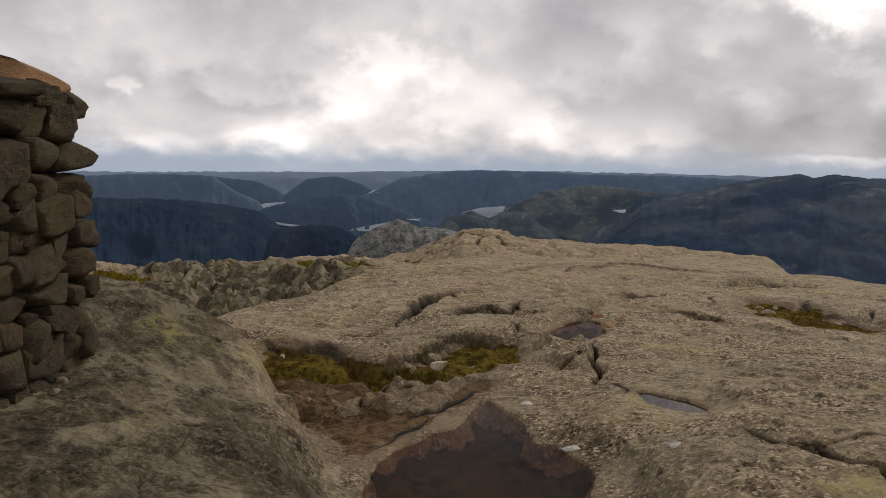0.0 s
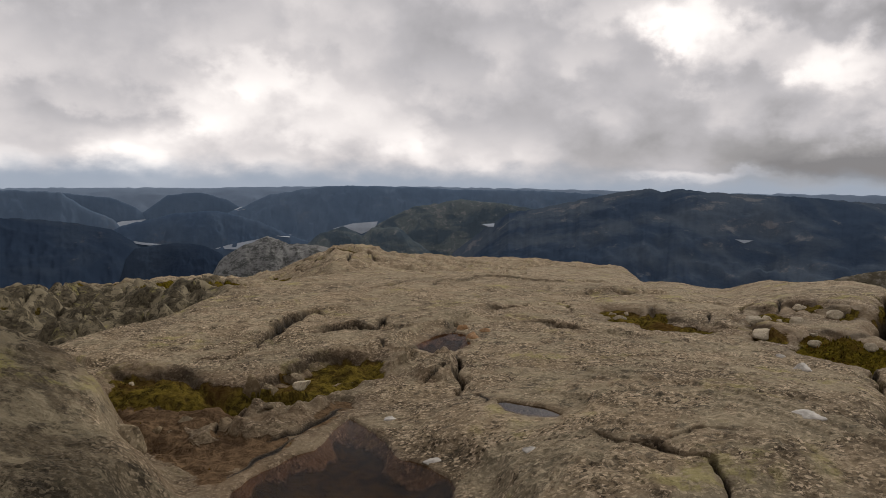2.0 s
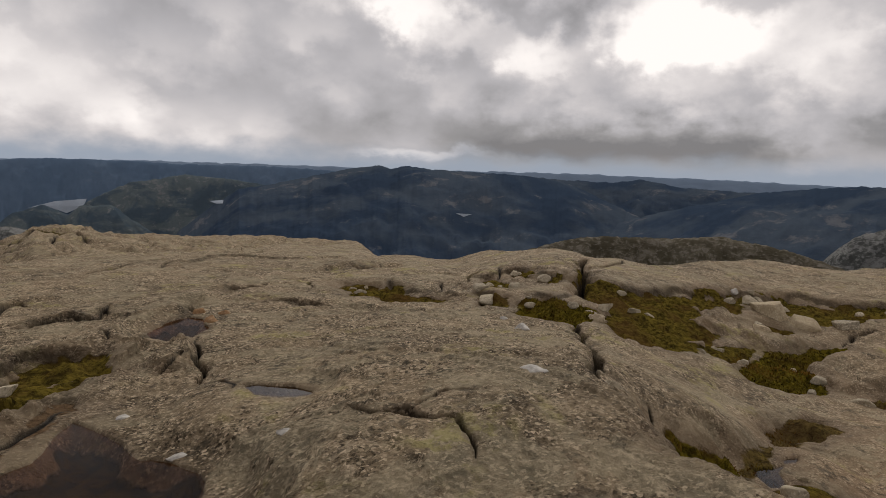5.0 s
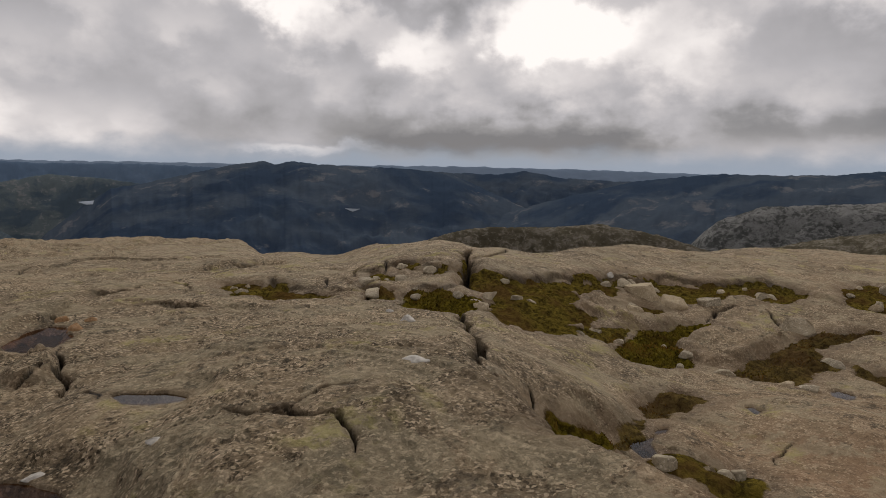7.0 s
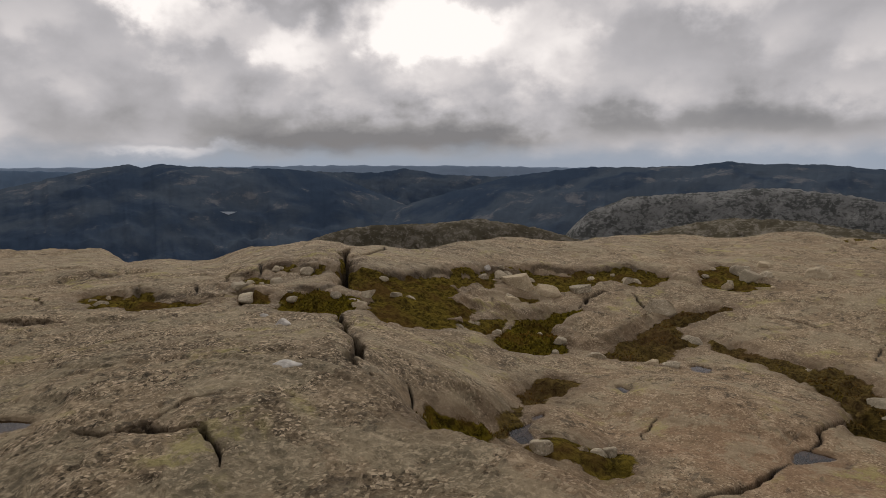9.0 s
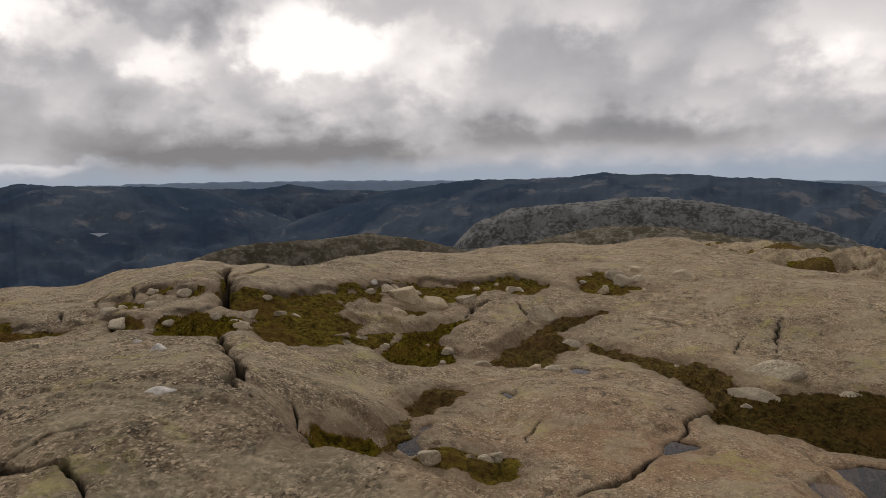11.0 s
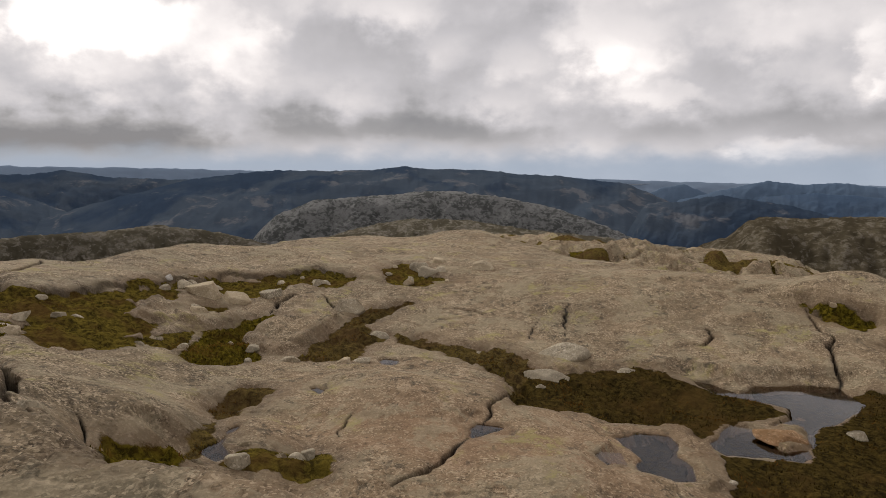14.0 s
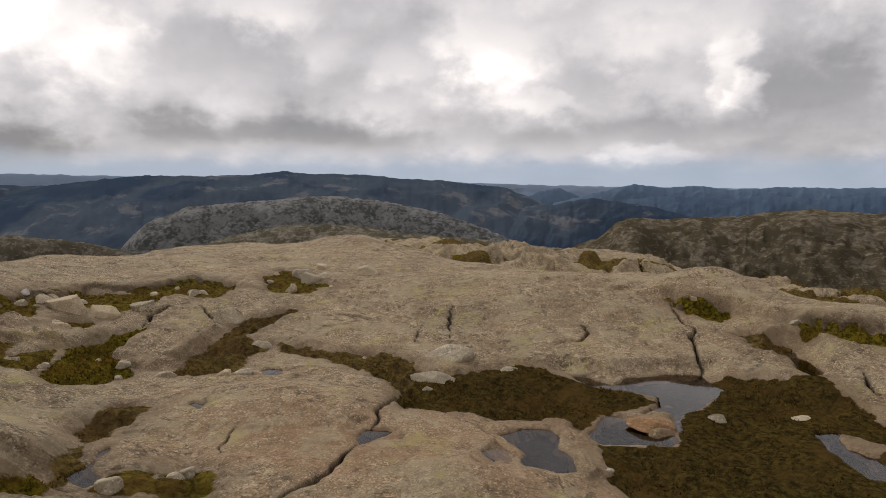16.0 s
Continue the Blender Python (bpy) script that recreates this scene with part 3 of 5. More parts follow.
crack(0.07, 0.1, (5.76, 8.48), (5.34, 7.78))  # broken bench
crack(0.07, 0.1, (7.33, 8.94), (6.80, 8.25))  # broken bench, second
crack(0.04, 0.1, (6.00, 7.95), (6.62, 8.85), (7.05, 9.13))  # broken bench, third
crack(0.06, 0.12, (1.97, 7.62), (2.16, 8.25), (2.35, 8.26))  # mud pool rim
crack(0.06, 0.12, (2.02, 7.33), (2.21, 7.43), (2.31, 7.36))  # mud pool rim, second
crack(0.12, 0.14, (2.41, 12.81), (3.23, 14.06), (4.03, 14.84), (4.89, 16.26))  # upper ledge of the ridge
crack(0.1, 0.12, (1.41, 11.15), (1.81, 11.65), (2.41, 12.81))  # upper ledge of the ridge, second
crack(0.1, 0.14, (2.80, 12.18), (3.07, 12.64), (2.53, 11.41))  # upper ledge of the ridge, third
crack(0.05, 0.1, (11.76, 4.49), (11.41, 4.18), (10.93, 3.80))  # edge of the tilted slab
crack(0.05, 0.1, (10.63, 4.97), (11.18, 5.01), (11.60, 4.92), (11.58, 4.59))  # bench joint
crack(0.18, 0.25, (-0.08, 40.06), (0.99, 39.64), (2.00, 38.00), (2.94, 39.80))  # dome joint
crack(0.15, 0.22, (0.69, 38.36), (2.25, 33.78), (3.76, 32.04), (4.20, 27.11))  # dome joint, second
crack(0.15, 0.22, (1.97, 26.61), (3.61, 37.92), (4.23, 39.83))  # dome joint, third
crack(0.15, 0.22, (4.56, 38.89), (4.88, 35.91), (5.41, 32.50))  # dome joint, fourth
ledge(0.08, 0.7, (-1.51, 6.49), (-1.27, 6.21), (-1.00, 6.11), (-0.78, 6.15), (-0.58, 5.97), (-0.37, 5.74), (-0.18, 5.63), (-0.11, 5.83), (0.01, 5.98), (0.19, 6.26), (0.38, 6.48), (0.65, 6.39), (0.91, 6.38))  # above the moss
ledge(0.07, 0.5, (-0.18, 7.11), (-0.04, 7.57), (0.05, 8.09), (0.19, 8.62), (0.37, 9.03), (0.53, 9.13))  # overhang, upper lobe
ledge(0.06, 0.4, (0.40, 7.79), (0.61, 7.96), (0.88, 8.09), (1.11, 7.90), (1.25, 8.16))  # overhang, lower lobe
ledge(0.07, 0.5, (2.70, 8.90), (3.00, 9.14), (3.27, 9.25))  # slab step
ledge(0.05, 0.5, (3.03, 8.12), (3.18, 7.99), (3.28, 7.65), (3.58, 7.44))  # slab step, second
ledge(0.12, 0.5, (1.26, 6.45), (1.46, 7.02), (1.71, 7.43), (2.00, 7.72), (2.20, 8.25))  # mud pool step
ledge(0.06, 0.5, (4.64, 8.13), (5.06, 8.62), (5.06, 8.23), (5.28, 7.80))  # bench step
ledge(0.05, 0.5, (6.55, 8.90), (6.86, 8.60), (7.35, 8.52), (7.23, 7.54), (7.42, 7.24))  # bench step, second
ledge(0.05, 0.5, (5.78, 7.64), (5.72, 7.15), (5.67, 6.76))  # bench step, third
ledge(0.06, 0.5, (6.05, 6.99), (6.40, 6.96), (6.54, 6.71), (7.11, 6.87))  # slab front above the grass
ledge(0.09, 0.5, (5.24, 10.19), (5.63, 10.15))  # long western step
ledge(0.06, 0.6, (3.02, 11.95), (4.25, 14.02), (4.98, 13.02), (5.82, 13.03))  # western step
ledge(0.07, 0.8, (7.52, 7.21), (7.66, 6.91), (8.22, 6.79), (9.09, 6.86), (9.86, 6.75), (10.92, 6.75), (12.03, 6.42), (12.41, 5.63), (13.14, 5.08), (13.04, 4.45))  # front of the bench
ledge(0.17, 0.5, (11.85, -3.45), (11.64, -3.68), (11.44, -3.94), (11.21, -4.21))  # eastern rim slab
ledge(0.17, 0.5, (10.51, -4.82), (10.21, -5.04), (9.87, -5.34), (9.50, -5.63))  # eastern rim slab, second
ledge(0.05, 0.6, (12.86, -1.81), (12.77, -2.26))  # rim step
ledge(0.05, 0.6, (12.51, -2.41), (12.37, -3.09))  # rim step, second
ledge(0.06, 0.5, (9.32, -1.35), (9.40, -1.74), (9.44, -1.98))  # bank of the bog
ledge(0.35, 3.0, (27.97, 1.22), (29.00, 0.51), (28.50, -0.50), (29.46, -1.54), (27.87, -2.68))  # cliff below the rim
ledge(0.35, 3.0, (28.47, -5.53), (26.68, -6.65), (27.25, -8.33), (24.90, -9.06), (24.67, -10.98), (21.43, -11.88), (19.90, -13.42))  # eastern cliff
island(0.07, (8.22, 5.89), (8.87, 5.87), (9.37, 5.59), (10.01, 5.24), (9.87, 5.06), (9.19, 5.19), (8.75, 5.50), (8.22, 5.62))  # island in the heath
island(0.05, (8.84, 6.25), (9.86, 6.20), (10.29, 5.92), (9.52, 5.89), (8.84, 6.00))  # thin island
island(0.09, (9.11, 4.67), (9.90, 4.68), (10.51, 4.46), (10.94, 4.07), (10.71, 3.76), (10.00, 3.79), (9.30, 3.85), (8.61, 3.94), (8.81, 4.25))  # tilted slab by the heath
island(0.1, (-0.32, 4.85), (-0.16, 5.16), (0.14, 5.10), (0.47, 5.15), (0.48, 4.95), (0.29, 4.71), (0.09, 4.49), (-0.10, 4.48), (-0.28, 4.64))  # block in the soil
island(0.05, (-0.52, 4.92), (-0.37, 5.05), (-0.30, 4.76), (-0.45, 4.65))  # second block in the soil
island(0.06, (1.17, 5.76), (1.45, 6.38), (1.72, 6.62), (1.61, 6.00), (1.49, 5.70), (1.20, 5.47))  # wedge beside the mud pool
island(0.07, (7.92, -1.79), (7.94, -2.11), (7.77, -2.38), (7.36, -2.20), (7.21, -1.98), (7.54, -1.89))  # rusty islet
island(0.07, (7.50, -0.88), (7.44, -1.08), (7.05, -1.25), (6.57, -1.32), (6.12, -1.23), (6.01, -1.06), (6.65, -1.07), (7.03, -0.93))  # islet rim
island(0.05, (7.18, -3.80), (6.99, -3.98), (6.82, -4.08), (6.48, -3.88), (6.72, -3.77))  # east islet
pool("brown_pool", 0.03, 0.14, (0.54, 4.77), (0.64, 4.55), (0.72, 4.24), (0.79, 3.97), (0.94, 3.84), (1.01, 3.66), (0.96, 3.31), (0.85, 2.89), (0.42, 2.72), (-0.10, 2.80), (-0.25, 3.30), (-0.20, 3.63), (-0.07, 3.94), (0.12, 4.12), (0.30, 4.19), (0.40, 4.49))
pool("slot_pool", 0.20, 0.07, (1.51, 4.46), (1.61, 4.47), (1.79, 4.31), (1.84, 4.14), (1.78, 4.06), (1.62, 4.11), (1.50, 4.24))
pool("mud_pool", -0.00, 0.1, (1.36, 6.68), (1.47, 7.12), (1.69, 7.43), (1.99, 7.68), (2.11, 7.52), (1.99, 7.00), (1.79, 6.70), (1.53, 6.64))
pool("bog_pool", -1.08, 0.1, (9.54, -1.39), (9.29, -1.73), (8.99, -1.92), (9.35, -2.20), (9.52, -2.65), (9.51, -3.22), (8.89, -3.31), (8.33, -2.97), (7.93, -2.52), (7.16, -2.23), (6.95, -2.07), (7.00, -1.75), (6.99, -1.41), (7.26, -1.28), (7.90, -1.63), (7.82, -1.89), (8.21, -2.26), (8.50, -2.33), (8.76, -1.98), (8.93, -1.59))
pool("rock_pool", -0.98, 0.1, (6.99, -0.33), (7.12, -0.57), (7.19, -0.90), (6.93, -0.98), (6.64, -0.90), (6.44, -1.04), (6.10, -0.99), (6.07, -0.68), (6.20, -0.48), (6.50, -0.58), (6.77, -0.39))
pool("rock_pool", -0.81, 0.07, (6.15, -0.15), (6.15, -0.34), (5.98, -0.36), (5.86, -0.23))
pool("rock_pool", -0.74, 0.08, (6.30, 0.99), (6.48, 0.92), (6.39, 0.69), (6.26, 0.71), (6.10, 0.92))
pool("bog_pool", -1.03, 0.1, (7.22, -3.59), (7.29, -3.92), (6.86, -3.90), (6.46, -3.87), (6.05, -3.78), (6.15, -3.55), (6.58, -3.53))
pool("rock_pool", -0.87, 0.06, (8.83, 2.59), (8.94, 2.49), (8.87, 2.31), (8.57, 2.28), (8.56, 2.49))
pool("rock_pool", -0.68, 0.06, (6.95, 2.81), (7.06, 2.75), (6.96, 2.59), (6.79, 2.62))
pool("stream_pool", -0.87, 0.07, (10.04, -4.57), (9.92, -4.67), (8.86, -4.55), (8.75, -4.34), (9.21, -4.28))
pool("hollow_pool", -0.58, 0.07, (4.98, 2.91), (5.21, 2.91), (5.43, 2.91), (5.56, 2.88), (5.13, 2.77), (4.94, 2.60), (4.79, 2.67))
patch("moss_patch", "moss", (-1.15, 4.94), (-1.29, 6.21), (-1.00, 6.11), (-0.74, 6.04), (-0.42, 5.76), (-0.18, 5.61), (0.03, 5.83), (0.19, 6.26), (0.54, 6.39), (0.92, 6.29), (0.85, 5.83), (0.59, 5.76), (0.33, 5.54), (0.20, 5.23), (-0.03, 5.36), (-0.40, 5.56), (-0.77, 5.57), (-1.06, 5.64), (-1.24, 5.80))
patch("soil_patch", "soil", (-1.15, 5.67), (-0.77, 5.52), (-0.40, 5.49), (-0.03, 5.33), (0.19, 5.17), (0.52, 5.33), (0.57, 5.00), (0.45, 4.72), (0.28, 4.54), (0.05, 4.20), (-0.12, 3.94), (-0.26, 3.73), (-0.36, 3.78), (-0.54, 4.30), (-0.73, 4.62), (-0.88, 4.71))
patch("heath_patch", "moss", (8.26, 7.99), (7.53, 7.20), (8.00, 6.81), (9.03, 6.81), (9.13, 6.67), (10.10, 6.86), (10.36, 6.65), (10.35, 6.40), (9.73, 6.22), (8.89, 6.24), (8.25, 5.88), (8.44, 5.63), (7.77, 5.26), (6.79, 4.95), (6.37, 5.02), (6.00, 5.09), (6.18, 5.40), (6.54, 5.94), (6.80, 6.40), (6.86, 6.64))
patch("heath_patch", "moss", (10.38, 6.70), (11.30, 6.75), (12.01, 6.17), (12.39, 5.50), (13.14, 5.08), (13.08, 4.35), (12.41, 4.43), (12.17, 5.11), (11.59, 5.26), (11.02, 5.77), (11.25, 6.18), (10.61, 6.44))
patch("grass_patch", "grass", (8.20, 4.95), (8.98, 5.16), (9.81, 5.03), (10.56, 4.81), (9.77, 4.79), (9.07, 4.72), (8.91, 4.37), (8.50, 4.03), (8.07, 4.13), (7.52, 4.23), (7.23, 4.34), (7.54, 4.65))
patch("moss_patch", "moss", (7.76, 5.30), (8.16, 5.22), (8.84, 5.25), (8.07, 4.87), (7.47, 4.94))
patch("moss_patch", "moss", (10.06, 5.89), (10.33, 5.62), (9.91, 5.49), (9.57, 5.65))
patch("grass_patch", "grass", (5.29, 6.12), (6.12, 6.86), (6.53, 6.79), (6.37, 6.38), (6.62, 6.11), (6.04, 5.67), (5.56, 5.77))
patch("moss_patch", "moss", (4.58, 9.08), (4.79, 8.81), (4.55, 8.11), (4.28, 8.05), (4.34, 8.55))
patch("moss_patch", "moss", (4.47, 7.86), (4.95, 8.56), (5.09, 8.36), (4.87, 7.88), (5.23, 7.72), (5.35, 7.47), (5.04, 7.43), (4.49, 7.63))
patch("moss_patch", "moss", (6.78, 8.53), (6.70, 8.00), (6.49, 7.61), (6.25, 7.57), (6.37, 7.98))
patch("moss_patch", "moss", (7.27, 8.50), (7.25, 7.91), (7.33, 7.51), (7.12, 7.40), (7.00, 7.87))
patch("moss_patch", "moss", (5.83, 7.72), (5.82, 7.28), (5.70, 6.82), (5.42, 6.76), (5.45, 7.15))
patch("moss_patch", "moss", (13.70, 3.95), (14.72, 3.81), (14.44, 3.38), (13.71, 3.15), (13.63, 2.57), (13.22, 2.34), (12.95, 3.07), (12.95, 3.51))
patch("grass_patch", "red", (8.66, 3.71), (9.30, 3.67), (10.07, 3.61), (10.71, 3.60), (11.22, 3.42), (11.77, 2.93), (11.15, 3.21), (10.48, 3.30), (10.02, 3.01), (10.02, 2.83), (9.37, 2.97), (8.79, 2.90), (8.55, 3.29))
patch("bog_stream", "red", (10.17, 2.76), (10.08, 2.38), (9.86, 1.92), (9.80, 1.52), (9.80, 1.14), (9.46, 0.71), (9.00, 0.59), (8.22, 0.65), (8.55, 0.79), (8.90, 1.10), (9.24, 1.57), (9.53, 1.89), (9.78, 2.39))
patch("bog_patch", "bog", (8.07, 0.76), (8.63, 0.60), (9.03, 0.28), (9.32, -0.37), (9.46, -0.84), (9.18, -1.33), (8.87, -1.65), (8.60, -2.01), (8.33, -2.28), (8.07, -1.97), (7.84, -1.52), (7.31, -1.24), (7.50, -1.09), (7.44, -0.72), (7.53, -0.36), (7.65, -0.05), (7.36, 0.37), (7.20, 0.64))
patch("bog_patch", "bog", (9.04, -3.09), (9.12, -3.46), (8.75, -3.93), (8.82, -4.37), (8.37, -4.45), (7.83, -4.48), (7.07, -4.41), (5.64, -3.69), (4.71, -2.57), (4.84, -1.79), (5.58, -1.39), (5.95, -1.25), (6.37, -1.29), (6.87, -1.34), (6.95, -1.71), (6.94, -2.13), (7.82, -2.47), (8.15, -2.90), (8.60, -3.19))
patch("bog_stream", "red", (10.35, -4.13), (10.28, -4.44), (10.03, -4.63), (9.69, -4.51), (9.85, -4.14))
patch("grass_patch", "grass", (11.83, -3.44), (11.55, -3.88), (11.23, -4.20), (11.12, -4.00), (11.45, -3.67))
patch("grass_patch", "grass", (10.49, -4.81), (9.96, -5.23), (9.50, -5.65), (9.36, -5.57), (9.66, -5.23), (10.18, -4.87))
patch("grass_patch", "grass", (3.86, 2.97), (4.22, 3.17), (4.31, 3.10), (4.48, 3.00), (4.57, 2.88), (4.42, 2.79), (4.27, 2.88), (2.79, 1.98))
patch("moss_patch", "red", (4.59, 2.89), (4.88, 2.92), (5.56, 3.12), (6.15, 3.42), (6.64, 3.51), (6.93, 3.38), (6.84, 3.14), (6.46, 3.16), (6.19, 3.20), (5.78, 3.13), (5.13, 2.92), (4.66, 2.83))
patch("grass_patch", "moss", (4.80, 2.57), (4.99, 2.53), (5.20, 2.40), (5.43, 2.26), (5.39, 2.04), (5.08, 1.92), (4.93, 2.01), (4.97, 2.22), (4.83, 2.44))
patch("grass_patch", "grass", (-13.34, 29.29), (-12.15, 30.09), (-10.32, 27.25), (-9.85, 26.11), (-11.51, 25.92))



SORTS = {"moss": (1.0, 0.15, 0.0), "grass": (1.0, 0.0, 0.0), "red": (1.0, 0.45, 0.25), "bog": (1.0, 0.2, 0.95), "soil": (0.85, 1.0, 0.0)}

def surface(x, y):
    """Height and cover of the ground at the given places (flat arrays)."""
    r, az = np.hypot(x, y), np.degrees(np.arctan2(x, y))
    z = lie(x, y)
    wild = np.where((az > 20) & (az < 92), ease(r, 22, 30), ease(r, 14, 24))
    wx, wy = x + 0.35 * soft_noise(x / 1.3, y / 1.3, 41), y + 0.35 * soft_noise(x / 1.3, y / 1.3, 42)
    z = z + 0.016 * fractal(x / 1.7, y / 1.7, 3, 11) * ease(r, 1, 4) + 0.009 * (1 - 0.5 * ease(r, 6, 12)) * fractal(wx / 0.42, wy / 0.42, 3, 12)
    near_slab = ease(x - np.interp(y, SLAB_Y, SLAB_X), 0.3, -0.3)
    scaly = (0.68 + 0.32 * near_slab) * (1 - 0.22 * ease(r, 6, 12))
    z = z + np.where(r < 16, 0.010 * scaly ** 3 * fractal(x / 0.075, y / 0.075, 3, 13, 0.6), 0)
    # worn foliation: low steps that run across the slabs
    along = (0.83 * wx - 0.56 * wy) / 0.55 + 0.8 * fractal(x / 2.6, y / 2.6, 2, 14)
    saw = along - np.floor(along)
    z = z + (0.012 + 0.07 * wild) * (saw - ease(saw, 0.90, 1.0) - 0.45) * (0.6 + 0.4 * soft_noise(x / 3, y / 3, 15))
    ledge = fractal(wx / 1.1, wy / 2.2, 3, 25)
    for cutoff, tall in ((0.25, 0.014), (-0.35, 0.012), (0.75, 0.017)):
        z = z + tall * (ease(ledge, cutoff - 0.035, cutoff + 0.035) - 0.4) * ease(r, 2, 4)
    split = np.abs(fractal(wx / 3.4 + 2, wy / 1.2, 2, 44))
    split_in = np.exp(-((split / 0.010) ** 2)) * ease(soft_noise(x / 1.7 + 9, y / 1.7, 45), 0.2, 0.5) * (1 - 0.7 * ease(az, 50, 65)) * (1 - wild) * ease(r, 3, 5)
    z = z - 0.02 * split_in
    # rougher, jointed rock on the outer shelves
    broken = np.abs(fractal(wx / 2.1, wy / 2.1, 4, 16))
    z = z + wild * ((0.55 - 0.28 * ease(r, 28, 40)) * (0.35 - broken) + 0.25 * fractal(x / 5.5, y / 5.5, 3, 17)) * (1 + ease(r, 40, 90))
    joints = np.abs(soft_noise(wx / 2.7 + 0.7, wy / 1.6, 18))
    z = z - (0.02 + 0.25 * wild) * np.exp(-((joints / (0.016 + 0.02 * wild)) ** 2)) * ease(soft_noise(x / 1.5, y / 1.5, 26), -0.15, 0.25)
    thin = np.abs(soft_noise(wx / 1.9, wy / 3.1 + 5, 19))
    z = z - 0.018 * np.exp(-((thin / 0.012) ** 2)) * (1 - wild) * ease(soft_noise(x / 1.2 + 4, y / 1.2, 27), -0.1, 0.3)
    isle, foot_shade = np.zeros_like(z), np.zeros_like(z)
    for tall, reach, points in LEDGES:
        i = near(x, y, points, 2.2 * reach)
        if not len(i):
            continue
        size = 0.05 + 0.03 * min(tall / 0.1, 4)
        d, tip = side_of(x[i] + size * fractal(x[i] / 0.4, y[i] / 0.4, 3, 49), y[i] + size * fractal(x[i] / 0.4, y[i] / 0.4, 3, 50), points)
        lip = np.clip((d + 0.02) / (0.10 + 0.9 * min(tall, 0.3)), 0, 1)
        z[i] += tall * np.sqrt(np.maximum(1 - (1 - lip) ** 2, 0)) * np.exp(-((np.maximum(d, 0) / reach) ** 2)) * ease(tip, 0.0, 0.35)
        # band along the ledge foot; its mask also paints the overhang's shade
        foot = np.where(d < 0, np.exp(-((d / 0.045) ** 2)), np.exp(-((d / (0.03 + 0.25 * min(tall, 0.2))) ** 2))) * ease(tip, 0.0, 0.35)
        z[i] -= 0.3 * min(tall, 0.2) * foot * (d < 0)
        foot_shade[i] = np.maximum(foot_shade[i], foot)
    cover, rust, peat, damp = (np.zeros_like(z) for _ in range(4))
    gap_shade = np.where(r < 20, 0.6 * foot_shade, 0.2 * foot_shade)
    # thin joints: dirt and crack shade together, put into the peat colour
    dirt_shade = np.maximum(np.exp(-((joints / (0.012 + 0.016 * wild)) ** 2)) * ease(soft_noise(x / 1.5, y / 1.5, 26), -0.15, 0.25),
                      np.exp(-((thin / 0.009) ** 2)) * (1 - wild) * ease(soft_noise(x / 1.2 + 4, y / 1.2, 27), -0.1, 0.3))
    dirt_shade = np.maximum(dirt_shade, split_in) * (0.35 + 0.65 * wild)
    cover, peat = np.maximum(cover, 0.9 * dirt_shade), np.where(dirt_shade > 0.3, 0.85, peat)
    cover = np.maximum(cover, wild * ease(broken, 0.42, 0.75) * ease(soft_noise(x / 7, y / 7, 20), -0.1, 0.5) * (1 - ease(r, 300, 400)))
    apron = ease(az, 76, 84) * ease(r, 17, 23) * (1 - ease(r, 60, 80))
    heath = ease(fractal(x / 3.2, y / 3.2, 4, 21), -0.25, 0.20) * apron
    cover, rust = np.maximum(cover, heath), np.maximum(rust, 0.35 * heath)
    z = z + apron * (0.22 * fractal(wx / 3.6, wy / 3.6, 4, 28) + 0.22 * ease(fractal(wx / 3.2, wy / 5.4, 3, 29), 0.0, 0.10) + 0.12 * ease(fractal(wx / 1.6, wy / 2.4, 3, 30), 0.1, 0.18))
    shelf = ease(r, 20, 22) * (1 - ease(r, 34, 38)) * (1 - ease(az, -7, -2)) * ease(az, -24, -20.5)
    lumps = np.abs(soft_noise(wx / 0.85, wy / 1.3, 48))
    z = z + shelf * (0.30 * fractal(x / 1.3, y / 1.3, 3, 47) + 0.30 * ease(lumps, 0.0, 0.30) - 0.38)
    cover = np.maximum(cover, 0.45 * shelf * ease(lumps, 0.08, 0.02))
    peat = np.maximum(peat, shelf * ease(lumps, 0.12, 0.05))
    pink = ease(az + 5 * soft_noise(x / 2, y / 2, 22), 56, 72) * (1 - 0.80 * ease(r, 5.5, 11)) * (0.75 + 0.25 * soft_noise(x, y, 23)) * (1 - ease(az, 130, 170))
    for name, sort, points in PATCHES:
        i = near(x, y, points, 1.2)
        if not len(i):
            continue
        px, py = x[i], y[i]
        size = min(0.12 + 0.012 * float(np.hypot(*points.mean(0))), 0.3)
        d = to_area(px, py, points) - 0.05 + size * 0.28 * fractal(px / (1.5 * size), py / (1.5 * size), 4, 31, 0.6)
        d = d + 0.7 * size * ease(fractal(px / 0.55, py / 0.55, 3, 53), 0.55, 0.75) * (sort == "moss")
        here = ease(d, 0.07, -0.10)
        lump = fractal(px / 0.22, py / 0.22, 3, 32)
        z[i] += here * (-0.05 + (0.075 if sort in ("grass", "red") else 0.045) * lump) - 0.03 * np.exp(-((d / 0.10) ** 2))
        c, ru, pe = SORTS[sort]
        keep = here * (1 - 0.5 * (lump > 0.75)) if sort == "soil" else here
        new_is_more = keep * c > cover[i]
        rust[i] = np.where(new_is_more, ru, rust[i])
        peat[i] = np.where(new_is_more, pe, peat[i])
        cover[i] = np.maximum(cover[i], keep * c)
        damp[i] = np.maximum(damp[i], 0.5 * ease(d, 0.35, 0.0))
    for height, points in ISLANDS:
        i = near(x, y, points, 0.6)
        if not len(i):
            continue
        px, py = x[i], y[i]
        d = to_area(px, py, points) + 0.07 * fractal(px / 0.5, py / 0.5, 4, 39, 0.62)
